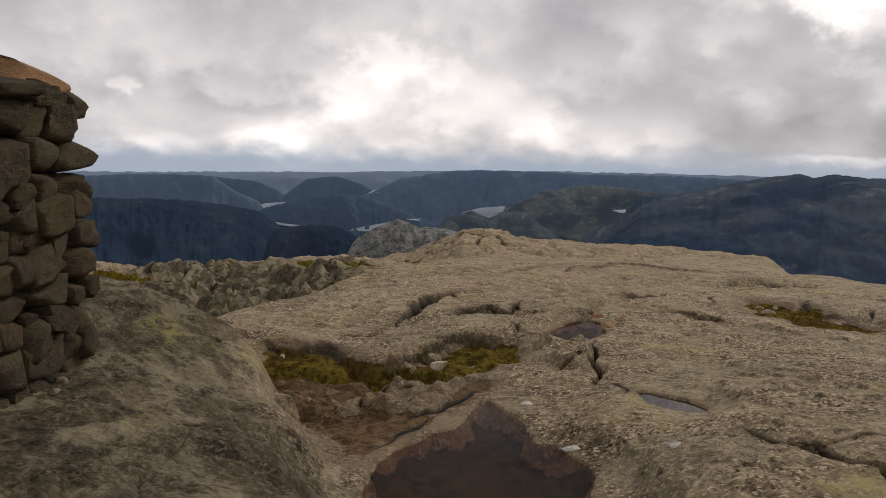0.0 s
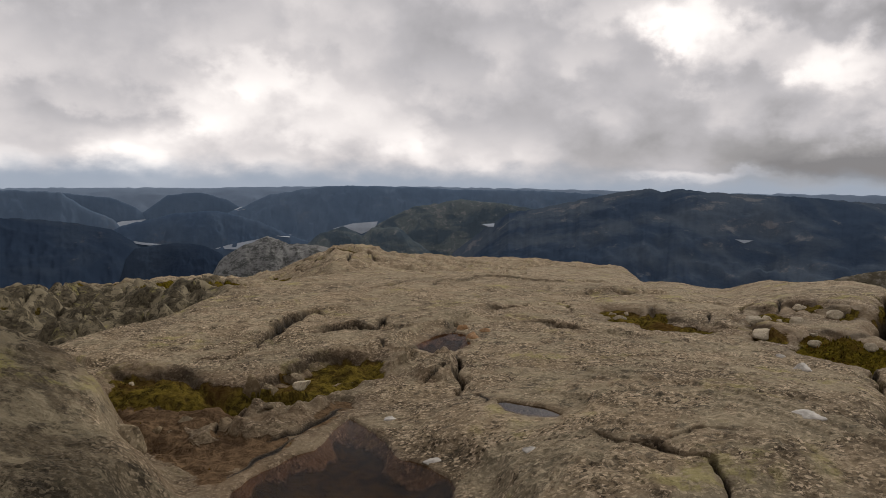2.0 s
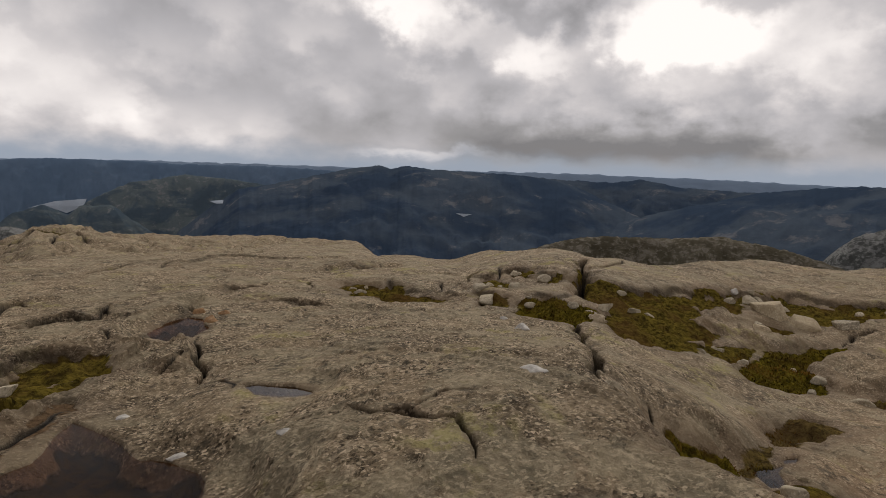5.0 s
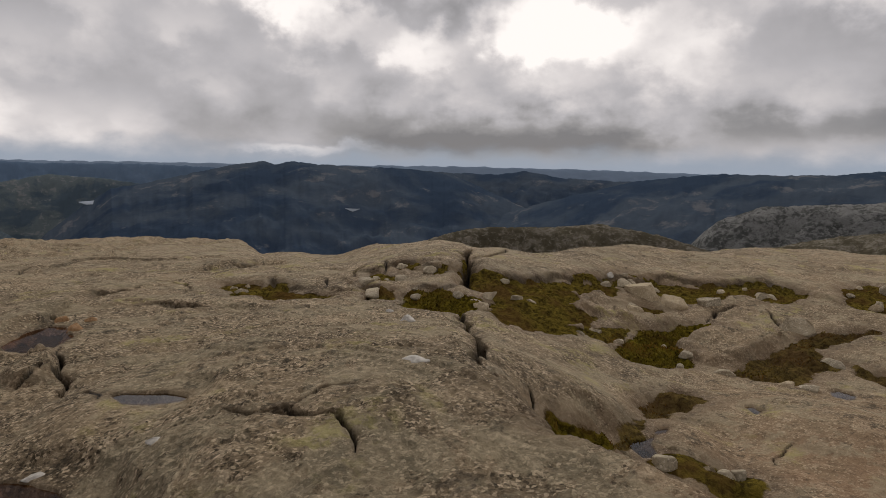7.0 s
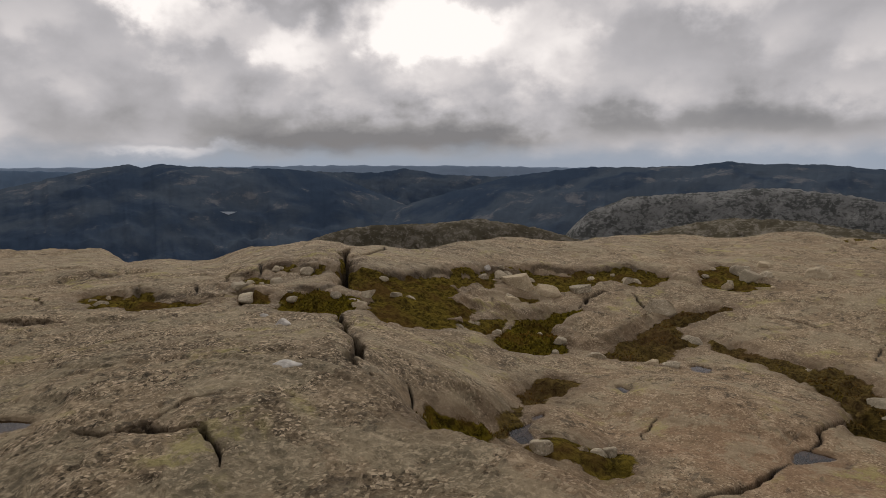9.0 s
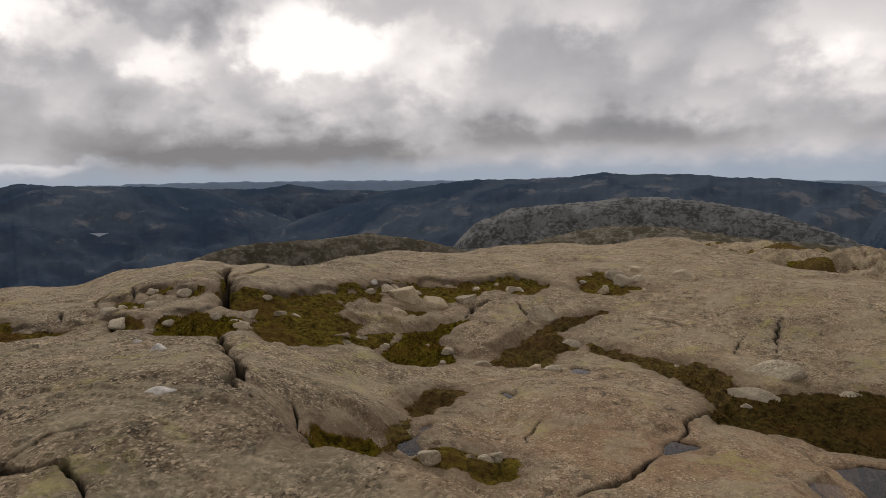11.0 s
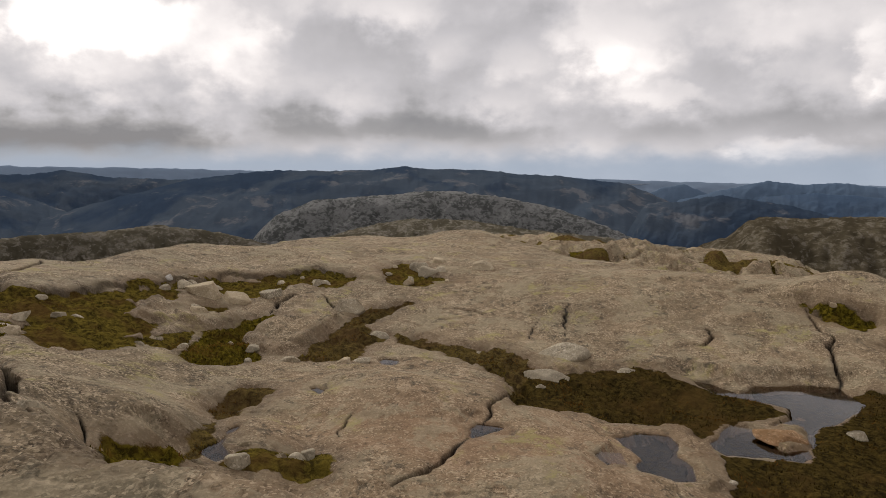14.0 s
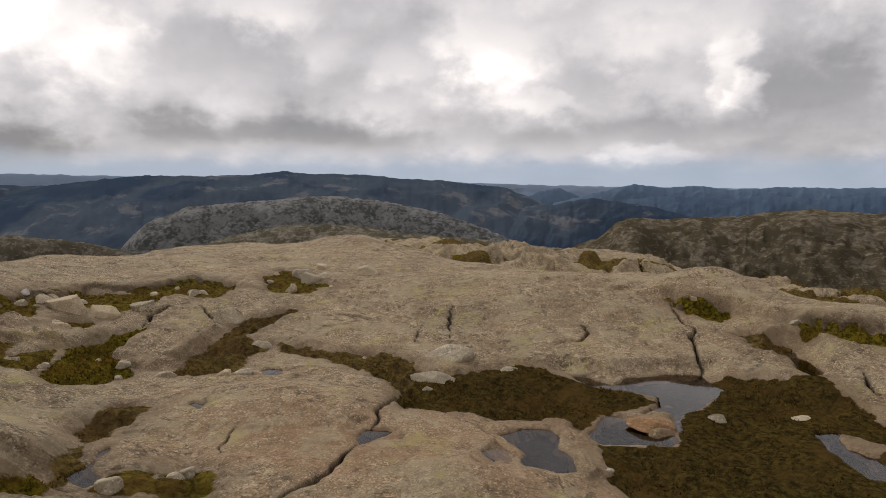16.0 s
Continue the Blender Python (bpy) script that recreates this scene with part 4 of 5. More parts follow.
        here = ease(d, 0.05, -0.07)
        z[i] += height * here * (1 - ease(np.hypot(px, py), 17, 22)) + 0.035 * here * fractal(px / 0.26, py / 0.26, 4, 40, 0.6)
        cover[i] *= 1 - here
        isle[i] = np.maximum(isle[i], here)
        damp[i] = np.maximum(damp[i], 0.35 * np.exp(-((d / 0.06) ** 2)))
    for width, depth, points in CRACKS:
        i = near(x, y, points, 0.8)
        if not len(i):
            continue
        px = x[i] + 0.05 * fractal(x[i] / 0.3, y[i] / 0.3, 2, 33)
        py = y[i] + 0.05 * fractal(x[i] / 0.3, y[i] / 0.3, 2, 34)
        d = to_line(px, py, points)
        tip = np.minimum(np.hypot(px - points[0, 0], py - points[0, 1]), np.hypot(px - points[-1, 0], py - points[-1, 1]))
        tip = 0.25 + 0.75 * ease(tip, 0.0, 0.45)
        wide = tip * width * (0.85 + 0.45 * soft_noise(px / 0.25, py / 0.25, 35))
        z[i] += -1.2 * tip * depth * np.exp(-((d / (0.45 * wide)) ** 3)) - 0.16 * tip * depth * np.exp(-((d / (1.6 * wide)) ** 2))
        seam = np.exp(-((d / (0.6 * width)) ** 2)) * ease(soft_noise(px / 0.5, py / 0.5, 36), -0.4, 0.4)
        core = np.exp(-((d / (0.55 * wide)) ** 4))
        # shade between the crack walls, put into the colour
        gap_shade[i] = np.maximum(gap_shade[i], np.exp(-((d / (0.62 * wide)) ** 4)))
        cover[i] = np.maximum(cover[i] * (1 - core), 0.55 * seam * (1 - core))
        damp[i] = np.maximum(damp[i], 0.4 * np.exp(-((d / (0.8 * width)) ** 2)))
    # ground beside a pool rises to hold its water, then each hollow is cut
    for name, level, depth, points in POOLS:
        i = near(x, y, points, 0.8)
        if len(i):
            d = to_area(x[i], y[i], points)
            z[i] = z[i] + np.maximum(level + 0.015 + 0.06 * np.maximum(d, 0) - z[i], 0) * ease(d, 0.7, 0.0)
    for name, level, depth, points in POOLS:
        i = near(x, y, points, 1.4)
        if not len(i):
            continue
        px, py = x[i], y[i]
        d = to_area(px, py, points) + 0.035 * fractal(px / 0.22, py / 0.22, 2, 37)
        bank = level + 0.015 + 0.22 * np.maximum(d, 0)
        z[i] = np.where(d < 0.70, np.minimum(z[i], bank + 0.5 * ease(d, 0.10, 0.70)), z[i])
        z[i] = np.where(d < 0, np.minimum(z[i], level + 0.015 + np.maximum(1.2 * d, -depth)), z[i])
        z[i] += np.where(d < 0.1, isle[i] * np.maximum(level + 0.05 + 0.03 * fractal(px / 0.2, py / 0.2, 3, 52) - z[i], 0), 0)
        wet = ease(d + 0.06 * soft_noise(px / 0.3, py / 0.3, 38), 0.06, 0.0)
        damp[i] = np.maximum(damp[i], 0.35 * wet)
        # mud settled on the bed
        mud = ease(d + 0.05 * fractal(px / 0.3, py / 0.3, 3, 54), 0.0, -0.13) * (1 - isle[i])
        cover[i] = np.maximum(cover[i] * (1 - 0.9 * ease(d, -0.02, -0.09)), 0.9 * mud)
        peat[i] = np.where(d < 0, 1.0, peat[i])
        rust[i] = np.where(d < 0, 0.0, rust[i])
    wood = ease(r, 55, 120)
    crust_shade = ease(flank_of(x, y) + 0.25 * fractal(x / 0.9, y / 0.9, 3, 46), -0.05, 0.45) * (1 - ease(r, 7, 9)) * ease(y, 0.2, 1.9)
    # western shelf: recess shade put into the colour through the same mask
    crust_shade = np.maximum(crust_shade, 1.25 * ease(r, 19, 21.5) * (1 - ease(r, 34, 38)) * (1 - ease(az, -6, -2)) * ease(az, -24, -20.5))
    return z, cover, rust, peat, pink, damp, wood, crust_shade, scaly + 0 * z, gap_shade


def make_ground():
    """One sheet from the camera's feet to the horizon, on rings that widen with distance."""
    fine = np.arange(-40.0, 127.0, 0.125)
    rest = np.arange(128.5, 318.6, 2.5)
    az = np.radians(np.r_[fine, rest])
    rings = [0.15]
    while rings[-1] < 4900:
        r = rings[-1]
        rings.append(r * (1.12 if r < 2.4 else 1.0039 if r < 16 else 1.0065 if r < 50 else 1.03 if r < 120 else 1.12))
    rings = np.array(rings)
    r, a = np.meshgrid(rings, az, indexing="ij")
    x, y = (r * np.sin(a)).ravel(), (r * np.cos(a)).ravel()
    z, cover, rust, peat, pink, damp, wood, crust_shade, scaly, gap_shade = surface(x, y)
    nr, na = len(rings), len(az)
    k = np.arange(nr * na).reshape(nr, na)
    right = np.roll(k, -1, axis=1)
    quads = np.stack([k[:-1], k[1:], right[1:], right[:-1]], -1).reshape(-1, 4)
    quads = np.ascontiguousarray(quads[:, ::-1])
    me = bpy.data.meshes.new("ground")
    hub = len(x)
    me.vertices.add(hub + 1)
    co = np.empty((hub + 1, 3), np.float32)
    co[:-1, 0], co[:-1, 1], co[:-1, 2] = x, y, z
    co[-1] = (0, 0, z[:na].mean())
    me.vertices.foreach_set("co", co.ravel())
    fan = np.stack([k[0], right[0], np.full(na, hub)], -1)[:, ::-1]
    nq, nf = len(quads), len(fan)
    me.loops.add(4 * nq + 3 * nf)
    me.loops.foreach_set("vertex_index", np.r_[quads.ravel(), fan.ravel()].astype(np.int32))
    me.polygons.add(nq + nf)
    me.polygons.foreach_set("loop_start", np.r_[np.arange(nq) * 4, 4 * nq + np.arange(nf) * 3].astype(np.int32))
    me.polygons.foreach_set("loop_total", np.r_[np.full(nq, 4), np.full(nf, 3)].astype(np.int32))
    me.polygons.foreach_set("use_smooth", np.ones(nq + nf, bool))
    for name, values in (("cover", cover), ("rust", rust), ("peat", peat), ("pink", pink), ("damp", damp), ("wood", wood), ("crust_shade", crust_shade), ("scaly", scaly), ("gap_shade", gap_shade)):
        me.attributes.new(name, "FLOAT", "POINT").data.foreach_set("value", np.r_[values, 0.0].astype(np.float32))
    me.update()
    me.validate()
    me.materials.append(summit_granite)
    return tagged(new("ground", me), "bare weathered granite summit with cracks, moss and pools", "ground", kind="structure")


make_ground()


def mesh_of(name, verts, faces, material, smooth=True):
    me = bpy.data.meshes.new(name)
    me.from_pydata([tuple(v) for v in verts], [], [tuple(f) for f in faces])
    me.materials.append(material)
    if smooth:
        me.polygons.foreach_set("use_smooth", np.ones(len(me.polygons), bool))
    me.update()
    return me


def level_at(x, y):
    return float(surface(np.array([float(x)]), np.array([float(y)]))[0][0])


# ---- water of the pools: level sheets that the hollows cut to shape ----
POOL_LABEL = {"brown_pool": "shallow pool of brown rainwater in the granite", "slot_pool": "small dark water-filled slot in the slab",
              "mud_pool": "shallow muddy pool under a rock ledge", "bog_pool": "grey bog pool reflecting the cloudy sky",
              "rock_pool": "small rain pool in a granite hollow", "stream_pool": "thin water film in a bog runnel",
              "hollow_pool": "dark wet hollow between mossy slabs"}
for name, level, depth, points in POOLS:
    middle = points.mean(0)
    grown = middle + (points - middle) * (1 + 0.06 / np.maximum(np.hypot(*(points - middle).T), 0.05))[:, None]
    turn = sum(ax * by - bx * ay for (ax, ay), (bx, by) in zip(grown, np.roll(grown, -1, axis=0)))
    if turn < 0:
        grown = grown[::-1]
    me = mesh_of(name, [(px, py, level) for px, py in grown], [range(len(grown))], {"brown_pool": brown_water, "mud_pool": mud_water}.get(name, grey_water))
    ob = tagged(new(name, me), POOL_LABEL[name], "pool", kind="structure")


# ---- grass and moss blades that stand on the plant patches ----
GREEN = {"moss": (0.008, 0.026, 1500), "grass": (0.02, 0.06, 1700), "red": (0.012, 0.04, 1500), "bog": (0.012, 0.04, 1300), "soil": (0.01, 0.03, 80)}
GREEN_LABEL = {"moss": "low olive green moss and heath in a rock hollow", "grass": "tussocks of yellow green mountain grass",
               "red": "reddish brown bog grass in a runnel", "bog": "dark brown bog sedge standing in wet peat",
               "soil": "sparse dry tufts on bare reddish soil"}


def grow(name, sort, points, rng):
    low, high, dense = GREEN[sort]
    lo, hi = points.min(0) - 0.15, points.max(0) + 0.15
    away = float(np.hypot(*points.mean(0)))
    dense = dense * min(1.0, (9.0 / away) ** 1.2)
    count = int(min((hi - lo).prod() * dense, 30000))
    x, y = rng.uniform(lo[0], hi[0], count), rng.uniform(lo[1], hi[1], count)
    z, cover, *_ = surface(x, y)
    d = to_area(x, y, points)
    clump = fractal(x / 0.35, y / 0.35, 2, 51)
    keep = (cover > 0.55) & (d < 0.15) & (rng.uniform(-1.0, 0.9, count) < clump + 0.15)
    x, y, z, clump = x[keep], y[keep], z[keep], clump[keep]
    if not len(x):
        return
    n = len(x)
    tall = rng.uniform(low, high, n) * (0.75 + 0.35 * clump)
    turn, lean = rng.uniform(0, 2 * math.pi, n), rng.uniform(0.3, 1.3, n)
    wide = rng.uniform(0.004, 0.008, n) * max(1.0, away / 7.0)
    cx, cy = np.cos(turn), np.sin(turn)
    foot = np.stack([x, y, z - 0.01], -1)
    side = np.stack([-cy * wide, cx * wide, 0 * wide], -1)
    bend = np.stack([cx * lean * tall, cy * lean * tall, tall], -1)
    mid = foot + 0.55 * bend * np.array([0.6, 0.6, 1.1])
    v = np.stack([foot - side, foot + side, mid + 0.7 * side, mid - 0.7 * side, foot + bend], 1).reshape(-1, 3)
    k = np.arange(n)[:, None] * 5
    me = bpy.data.meshes.new(name)
    faces = [tuple(f) for f in (k + np.array([[0, 1, 2, 3]])).tolist()] + [tuple(f) for f in (k + np.array([[3, 2, 4]])).tolist()]
    me.from_pydata(v.tolist(), [], faces)
    me.materials.append({"red": blade_red, "bog": blade_bog, "soil": blade_red}.get(sort, blade_green))
    tagged(new(name, me), GREEN_LABEL[sort], "grass", kind="stuff")


RNG = np.random.default_rng(7)
for name, sort, points in PATCHES:
    grow(name, sort, points, RNG)


# ---- loose stones ----
def rock_mesh(name, size, seed, material, blocky=0.5, detail=3):
    """A weathered stone of the given size: facets cut from a ball, edges worn round, pitted."""
    rng = random.Random(seed)
    bm = bmesh.new()
    bmesh.ops.create_icosphere(bm, subdivisions=detail, radius=1.0)
    if blocky > 0.7:
        cuts = [(Vector((rng.gauss(0, 1), rng.gauss(0, 1), rng.gauss(0, 0.8))).normalized(), rng.uniform(0.58, 0.84)) for _ in range(9)]
        cuts += [(Vector(v), rng.uniform(0.50, 0.76)) for v in ((1, 0, 0), (-1, 0, 0), (0, 1, 0), (0, -1, 0), (0, 0, 1), (0, 0, -1))]
    elif blocky > 0.6:
        turned = [Vector((ax + rng.gauss(0, 0.30), ay + rng.gauss(0, 0.30), az + rng.gauss(0, 0.22))).normalized()
                  for ax, ay, az in ((1, 0.2, 0.1), (-1, -0.2, 0.1), (0.2, 1, 0.1), (-0.2, -1, 0.1), (0, 0, 1))]
        cuts = [(way, rng.uniform(0.40, 0.78)) for way in turned]
        cuts += [(Vector((rng.gauss(0, 1), rng.gauss(0, 1), abs(rng.gauss(0, 0.9)))).normalized(), rng.uniform(0.50, 0.80)) for _ in range(6)]
    else:
        cuts = [(Vector((rng.gauss(0, 1), rng.gauss(0, 1), rng.gauss(0, 0.7))).normalized(), rng.uniform(0.36, 0.70)) for _ in range(11)]
        cuts = [(Vector((way.x, way.y, abs(way.z) + 0.12)).normalized(), far) for way, far in cuts]
    off = Vector((seed * 3.1, seed * 1.7, seed * 0.9))
    for v in bm.verts:
        p = v.co.copy()
        for way, far in cuts:
            over = p.dot(way) - far
            if over > 0:
                p -= way * over
        p *= 1 + 0.05 * noise.fractal(p * 1.6 + off, 1.0, 2.0, 3) + 0.045 * noise.noise(p * 5.5 + off)
        v.co = p
    xs = [[v.co[i] for v in bm.verts] for i in range(3)]
    for v in bm.verts:
        v.co = Vector((v.co[i] - min(xs[i])) / (max(xs[i]) - min(xs[i])) - 0.5 for i in range(3))
        v.co = Vector((v.co.x * size[0], v.co.y * size[1], v.co.z * size[2]))
    me = bpy.data.meshes.new(name)
    bm.to_mesh(me)
    bm.free()
    me.polygons.foreach_set("use_smooth", np.ones(len(me.polygons), bool))
    me.materials.append(material)
    return me


def stone(name, x, y, size, turn, seed, material, label, sink=0.3, tilt=0.0, group=""):
    ob = new(name, rock_mesh(name, size, seed, material, 0.65 if "block" in label or "broken" in label else 0.5, 4 if size[0] > 0.5 else 3))
    ob.matrix_world = pose(x, y, level_at(x, y) + size[2] * (0.5 - sink), tilt, 0, turn)
    return tagged(ob, label, "stone" if size[0] < 0.5 else "boulder", group)


stone("boulder", 9.73, 0.20, (0.74, 0.55, 0.32), -102, 21, pale_stone, "pale rounded granite boulder at the edge of the bog", 0.5)
stone("boulder", 8.91, 0.40, (0.58, 0.43, 0.25), -94, 22, pale_stone, "low pale boulder half sunk in the bog", 0.5)
stone("stone", 9.42, -0.58, (0.35, 0.26, 0.06), -95, 23, pale_stone, "flat pale stone at the bog edge", 0.5)
stone("stone", 7.80, -2.81, (0.24, 0.18, 0.15), -105, 24, pale_stone, "pale stone standing in dark bog moss", 0.5)
stone("stone", 7.78, -3.79, (0.31, 0.23, 0.05), -105, 25, pale_stone, "flat stone in dark bog moss", 0.5)
stone("stone", 7.49, -2.00, (0.53, 0.40, 0.13), -119, 26, rusty_stone, "rust-stained stone in the bog pool", 0.5)
stone("stone", 8.08, -2.29, (0.24, 0.18, 0.11), -114, 27, rusty_stone, "small rust-stained stone in the bog pool", 0.5)
stone("stone", 8.46, -2.47, (0.15, 0.11, 0.04), -108, 28, pale_stone, "tiny stone in the bog pool", 0.5)
stone("stone", 8.42, 0.44, (0.13, 0.10, 0.07), -83, 29, pale_stone, "tiny stone in the reddish runnel", 0.5)
stone("stone", 6.15, -1.28, (0.09, 0.07, 0.06), -92, 30, pale_stone, "tiny pale stone at the bog edge", 0.5)
stone("stone", 8.57, 2.74, (0.27, 0.20, 0.12), -87, 31, pale_stone, "broken stone at the foot of a slab", 0.5)
stone("stone", 8.43, 2.94, (0.22, 0.17, 0.11), -80, 32, pale_stone, "broken stone at the foot of a slab", 0.5)
stone("boulder", 10.58, 6.09, (0.62, 0.46, 0.38), -63, 33, pale_stone, "angular pale granite block in the heath", 0.5)
stone("stone", 10.78, 6.52, (0.31, 0.23, 0.19), -56, 34, pale_stone, "angular pale granite block in the heath", 0.5)
stone("boulder", 10.69, 5.60, (0.51, 0.39, 0.32), -53, 35, pale_stone, "flat-topped pale block in the heath", 0.5)
stone("boulder", 11.39, 5.28, (0.41, 0.31, 0.25), -50, 36, pale_stone, "pale block at the edge of the heath", 0.5)
stone("stone", 10.66, 6.81, (0.17, 0.13, 0.11), -67, 37, white_quartz, "white quartz stone standing on the bench", 0.5)
stone("stone", 12.49, 4.73, (0.29, 0.21, 0.18), -73, 38, pale_stone, "pale stone in the heath", 0.5)
stone("boulder", 14.21, 3.28, (0.43, 0.32, 0.27), -75, 39, pale_stone, "pale block of a small rock pile", 0.5, group="blocks of the rock pile")
stone("boulder", 13.74, 2.99, (0.46, 0.34, 0.29), -70, 40, pale_stone, "pale block of a small rock pile", 0.5, group="blocks of the rock pile")
stone("stone", 14.69, 2.95, (0.32, 0.24, 0.20), -65, 41, pale_stone, "pale block of a small rock pile", 0.5, group="blocks of the rock pile")
stone("stone", 13.79, 2.75, (0.25, 0.19, 0.15), -90, 42, pale_stone, "pale block of a small rock pile", 0.5, group="blocks of the rock pile")
stone("boulder", 14.16, 1.96, (0.51, 0.38, 0.32), -87, 43, pale_stone, "pale block at the end of the bench", 0.5)
stone("boulder", 11.23, 3.83, (0.58, 0.44, 0.36), -70, 44, pale_stone, "long tilted granite slab beside the runnel", 0.5)
stone("stone", 3.54, 3.11, (0.17, 0.13, 0.11), -42, 45, pale_stone, "worn block wedged in the main joint", 0.5)
stone("boulder", 6.48, 6.12, (0.29, 0.22, 0.14), -34, 46, pale_stone, "low block beside the main joint", 0.5)
stone("stone", 6.13, 5.66, (0.23, 0.18, 0.14), -59, 47, pale_stone, "low block beside the main joint", 0.5)
stone("stone", 7.41, 5.12, (0.16, 0.12, 0.10), -61, 48, pale_stone, "loose stone at the edge of the moss", 0.5)
stone("stone", 7.90, 5.25, (0.14, 0.11, 0.09), -56, 49, pale_stone, "loose stone at the edge of the moss", 0.5)
stone("stone", 7.37, 4.99, (0.12, 0.09, 0.07), -50, 50, pale_stone, "loose stone at the edge of the moss", 0.5)
stone("stone", 8.37, 3.64, (0.27, 0.21, 0.13), -54, 51, pale_stone, "broken stone at the foot of a slab", 0.5)
stone("stone", 10.16, 2.96, (0.35, 0.26, 0.15), -87, 52, pale_stone, "low stone in the runnel", 0.5)
stone("stone", 9.57, 1.35, (0.11, 0.08, 0.06), -89, 53, pale_stone, "small stone in the reddish bog", 0.5)
stone("boulder", -0.04, 5.71, (0.22, 0.17, 0.21), -1, 54, grey_stone, "rounded grey stone in the mossy strip", 0.5)
stone("boulder", 0.17, 6.01, (0.20, 0.15, 0.20), 3, 55, grey_stone, "grey block under the rock step", 0.5)
stone("boulder", -0.16, 5.69, (0.16, 0.12, 0.39), 13, 56, grey_stone, "grey block under the rock step", 0.5)
stone("boulder", -0.83, 4.42, (0.22, 0.17, 0.22), -3, 57, grey_stone, "brown block leaning on the hump", 0.5)
stone("stone", 2.12, 7.27, (0.19, 0.14, 0.13), -24, 58, rusty_stone, "reddish stone on the rim of the mud pool", 0.5, group="stones on the pool rim")
stone("stone", 2.12, 7.75, (0.15, 0.11, 0.10), -17, 59, rusty_stone, "reddish stone on the rim of the mud pool", 0.5, group="stones on the pool rim")
stone("stone", 2.34, 7.56, (0.13, 0.10, 0.09), -13, 60, rusty_stone, "reddish stone on the rim of the mud pool", 0.5, group="stones on the pool rim")
stone("stone", 2.15, 8.09, (0.18, 0.13, 0.12), -5, 61, grey_stone, "grey stone on the rim of the mud pool", 0.5, group="stones on the pool rim")
stone("stone", 1.40, 3.45, (0.11, 0.08, 0.04), -37, 62, white_quartz, "flat patch of white quartz on the slab", 0.68)
stone("stone", 0.81, 4.65, (0.13, 0.10, 0.04), -19, 63, white_quartz, "flat patch of white quartz on the slab", 0.68)
stone("stone", 0.96, 3.89, (0.14, 0.10, 0.04), -17, 64, white_quartz, "flat patch of white quartz on the slab", 0.68)
stone("stone", 4.77, 5.41, (0.20, 0.15, 0.11), -38, 65, white_quartz, "white quartz stone on the slab", 0.5)
stone("stone", 4.98, 5.97, (0.10, 0.08, 0.05), -31, 66, white_quartz, "white quartz stone on the slab", 0.5)
stone("stone", 2.92, 3.18, (0.21, 0.16, 0.04), -28, 67, white_quartz, "long patch of white quartz on the slab", 0.68)
stone("stone", -1.69, 3.34, (0.07, 0.05, 0.05), 17, 68, grey_stone, "small loose stone at the foot of the cairn", 0.5, group="stones at the cairn")
stone("stone", -1.64, 3.18, (0.05, 0.04, 0.04), 23, 69, grey_stone, "small loose stone at the foot of the cairn", 0.5, group="stones at the cairn")
stone("stone", -0.59, 5.18, (0.13, 0.10, 0.06), 9, 70, grey_stone, "brown stone in reddish soil", 0.5)
stone("stone", 0.00, 4.99, (0.11, 0.08, 0.04), 8, 71, grey_stone, "brown stone in reddish soil", 0.5)
stone("stone", -0.74, 4.94, (0.09, 0.07, 0.05), 23, 72, grey_stone, "brown stone in reddish soil", 0.5)
stone("stone", 4.71, 2.77, (0.12, 0.09, 0.06), -70, 73, grey_stone, "dark stone in the wet hollow", 0.5)
stone("stone", 5.17, 2.62, (0.12, 0.09, 0.05), -68, 74, grey_stone, "dark stone in the wet hollow", 0.5)
stone("stone", 5.11, 2.29, (0.11, 0.08, 0.05), -65, 75, grey_stone, "dark stone in the wet hollow", 0.5)
stone("stone", 12.99, 3.22, (0.22, 0.16, 0.14), -69, 76, pale_stone, "pale stone in the heath", 0.5)
stone("stone", 12.35, 4.79, (0.28, 0.21, 0.17), -56, 77, pale_stone, "pale stone in the heath", 0.5)

# broken stones strewn over the heath between the slabs
strewn = random.Random(12)
for name, sort, points in PATCHES:
    if sort not in ("moss", "grass") or np.hypot(*points.mean(0)) < 5:
        continue
    lo, hi = points.min(0), points.max(0)
    for k in range(int(min(3 + 1.2 * (hi - lo).prod(), 14))):
        x, y = strewn.uniform(lo[0], hi[0]), strewn.uniform(lo[1], hi[1])
        if to_area(np.array([x]), np.array([y]), points)[0] > 0.05:
            continue
        size = strewn.uniform(0.07, 0.22) * (1 if strewn.random() < 0.8 else 1.6)
        stone("stone", x, y, (size, size * strewn.uniform(0.6, 0.9), size * strewn.uniform(0.45, 0.7)), strewn.uniform(0, 360), 300 + strewn.randrange(40),
              pale_stone, "pale broken granite stone lying in the heath", 0.3, group="stones strewn over the heath")


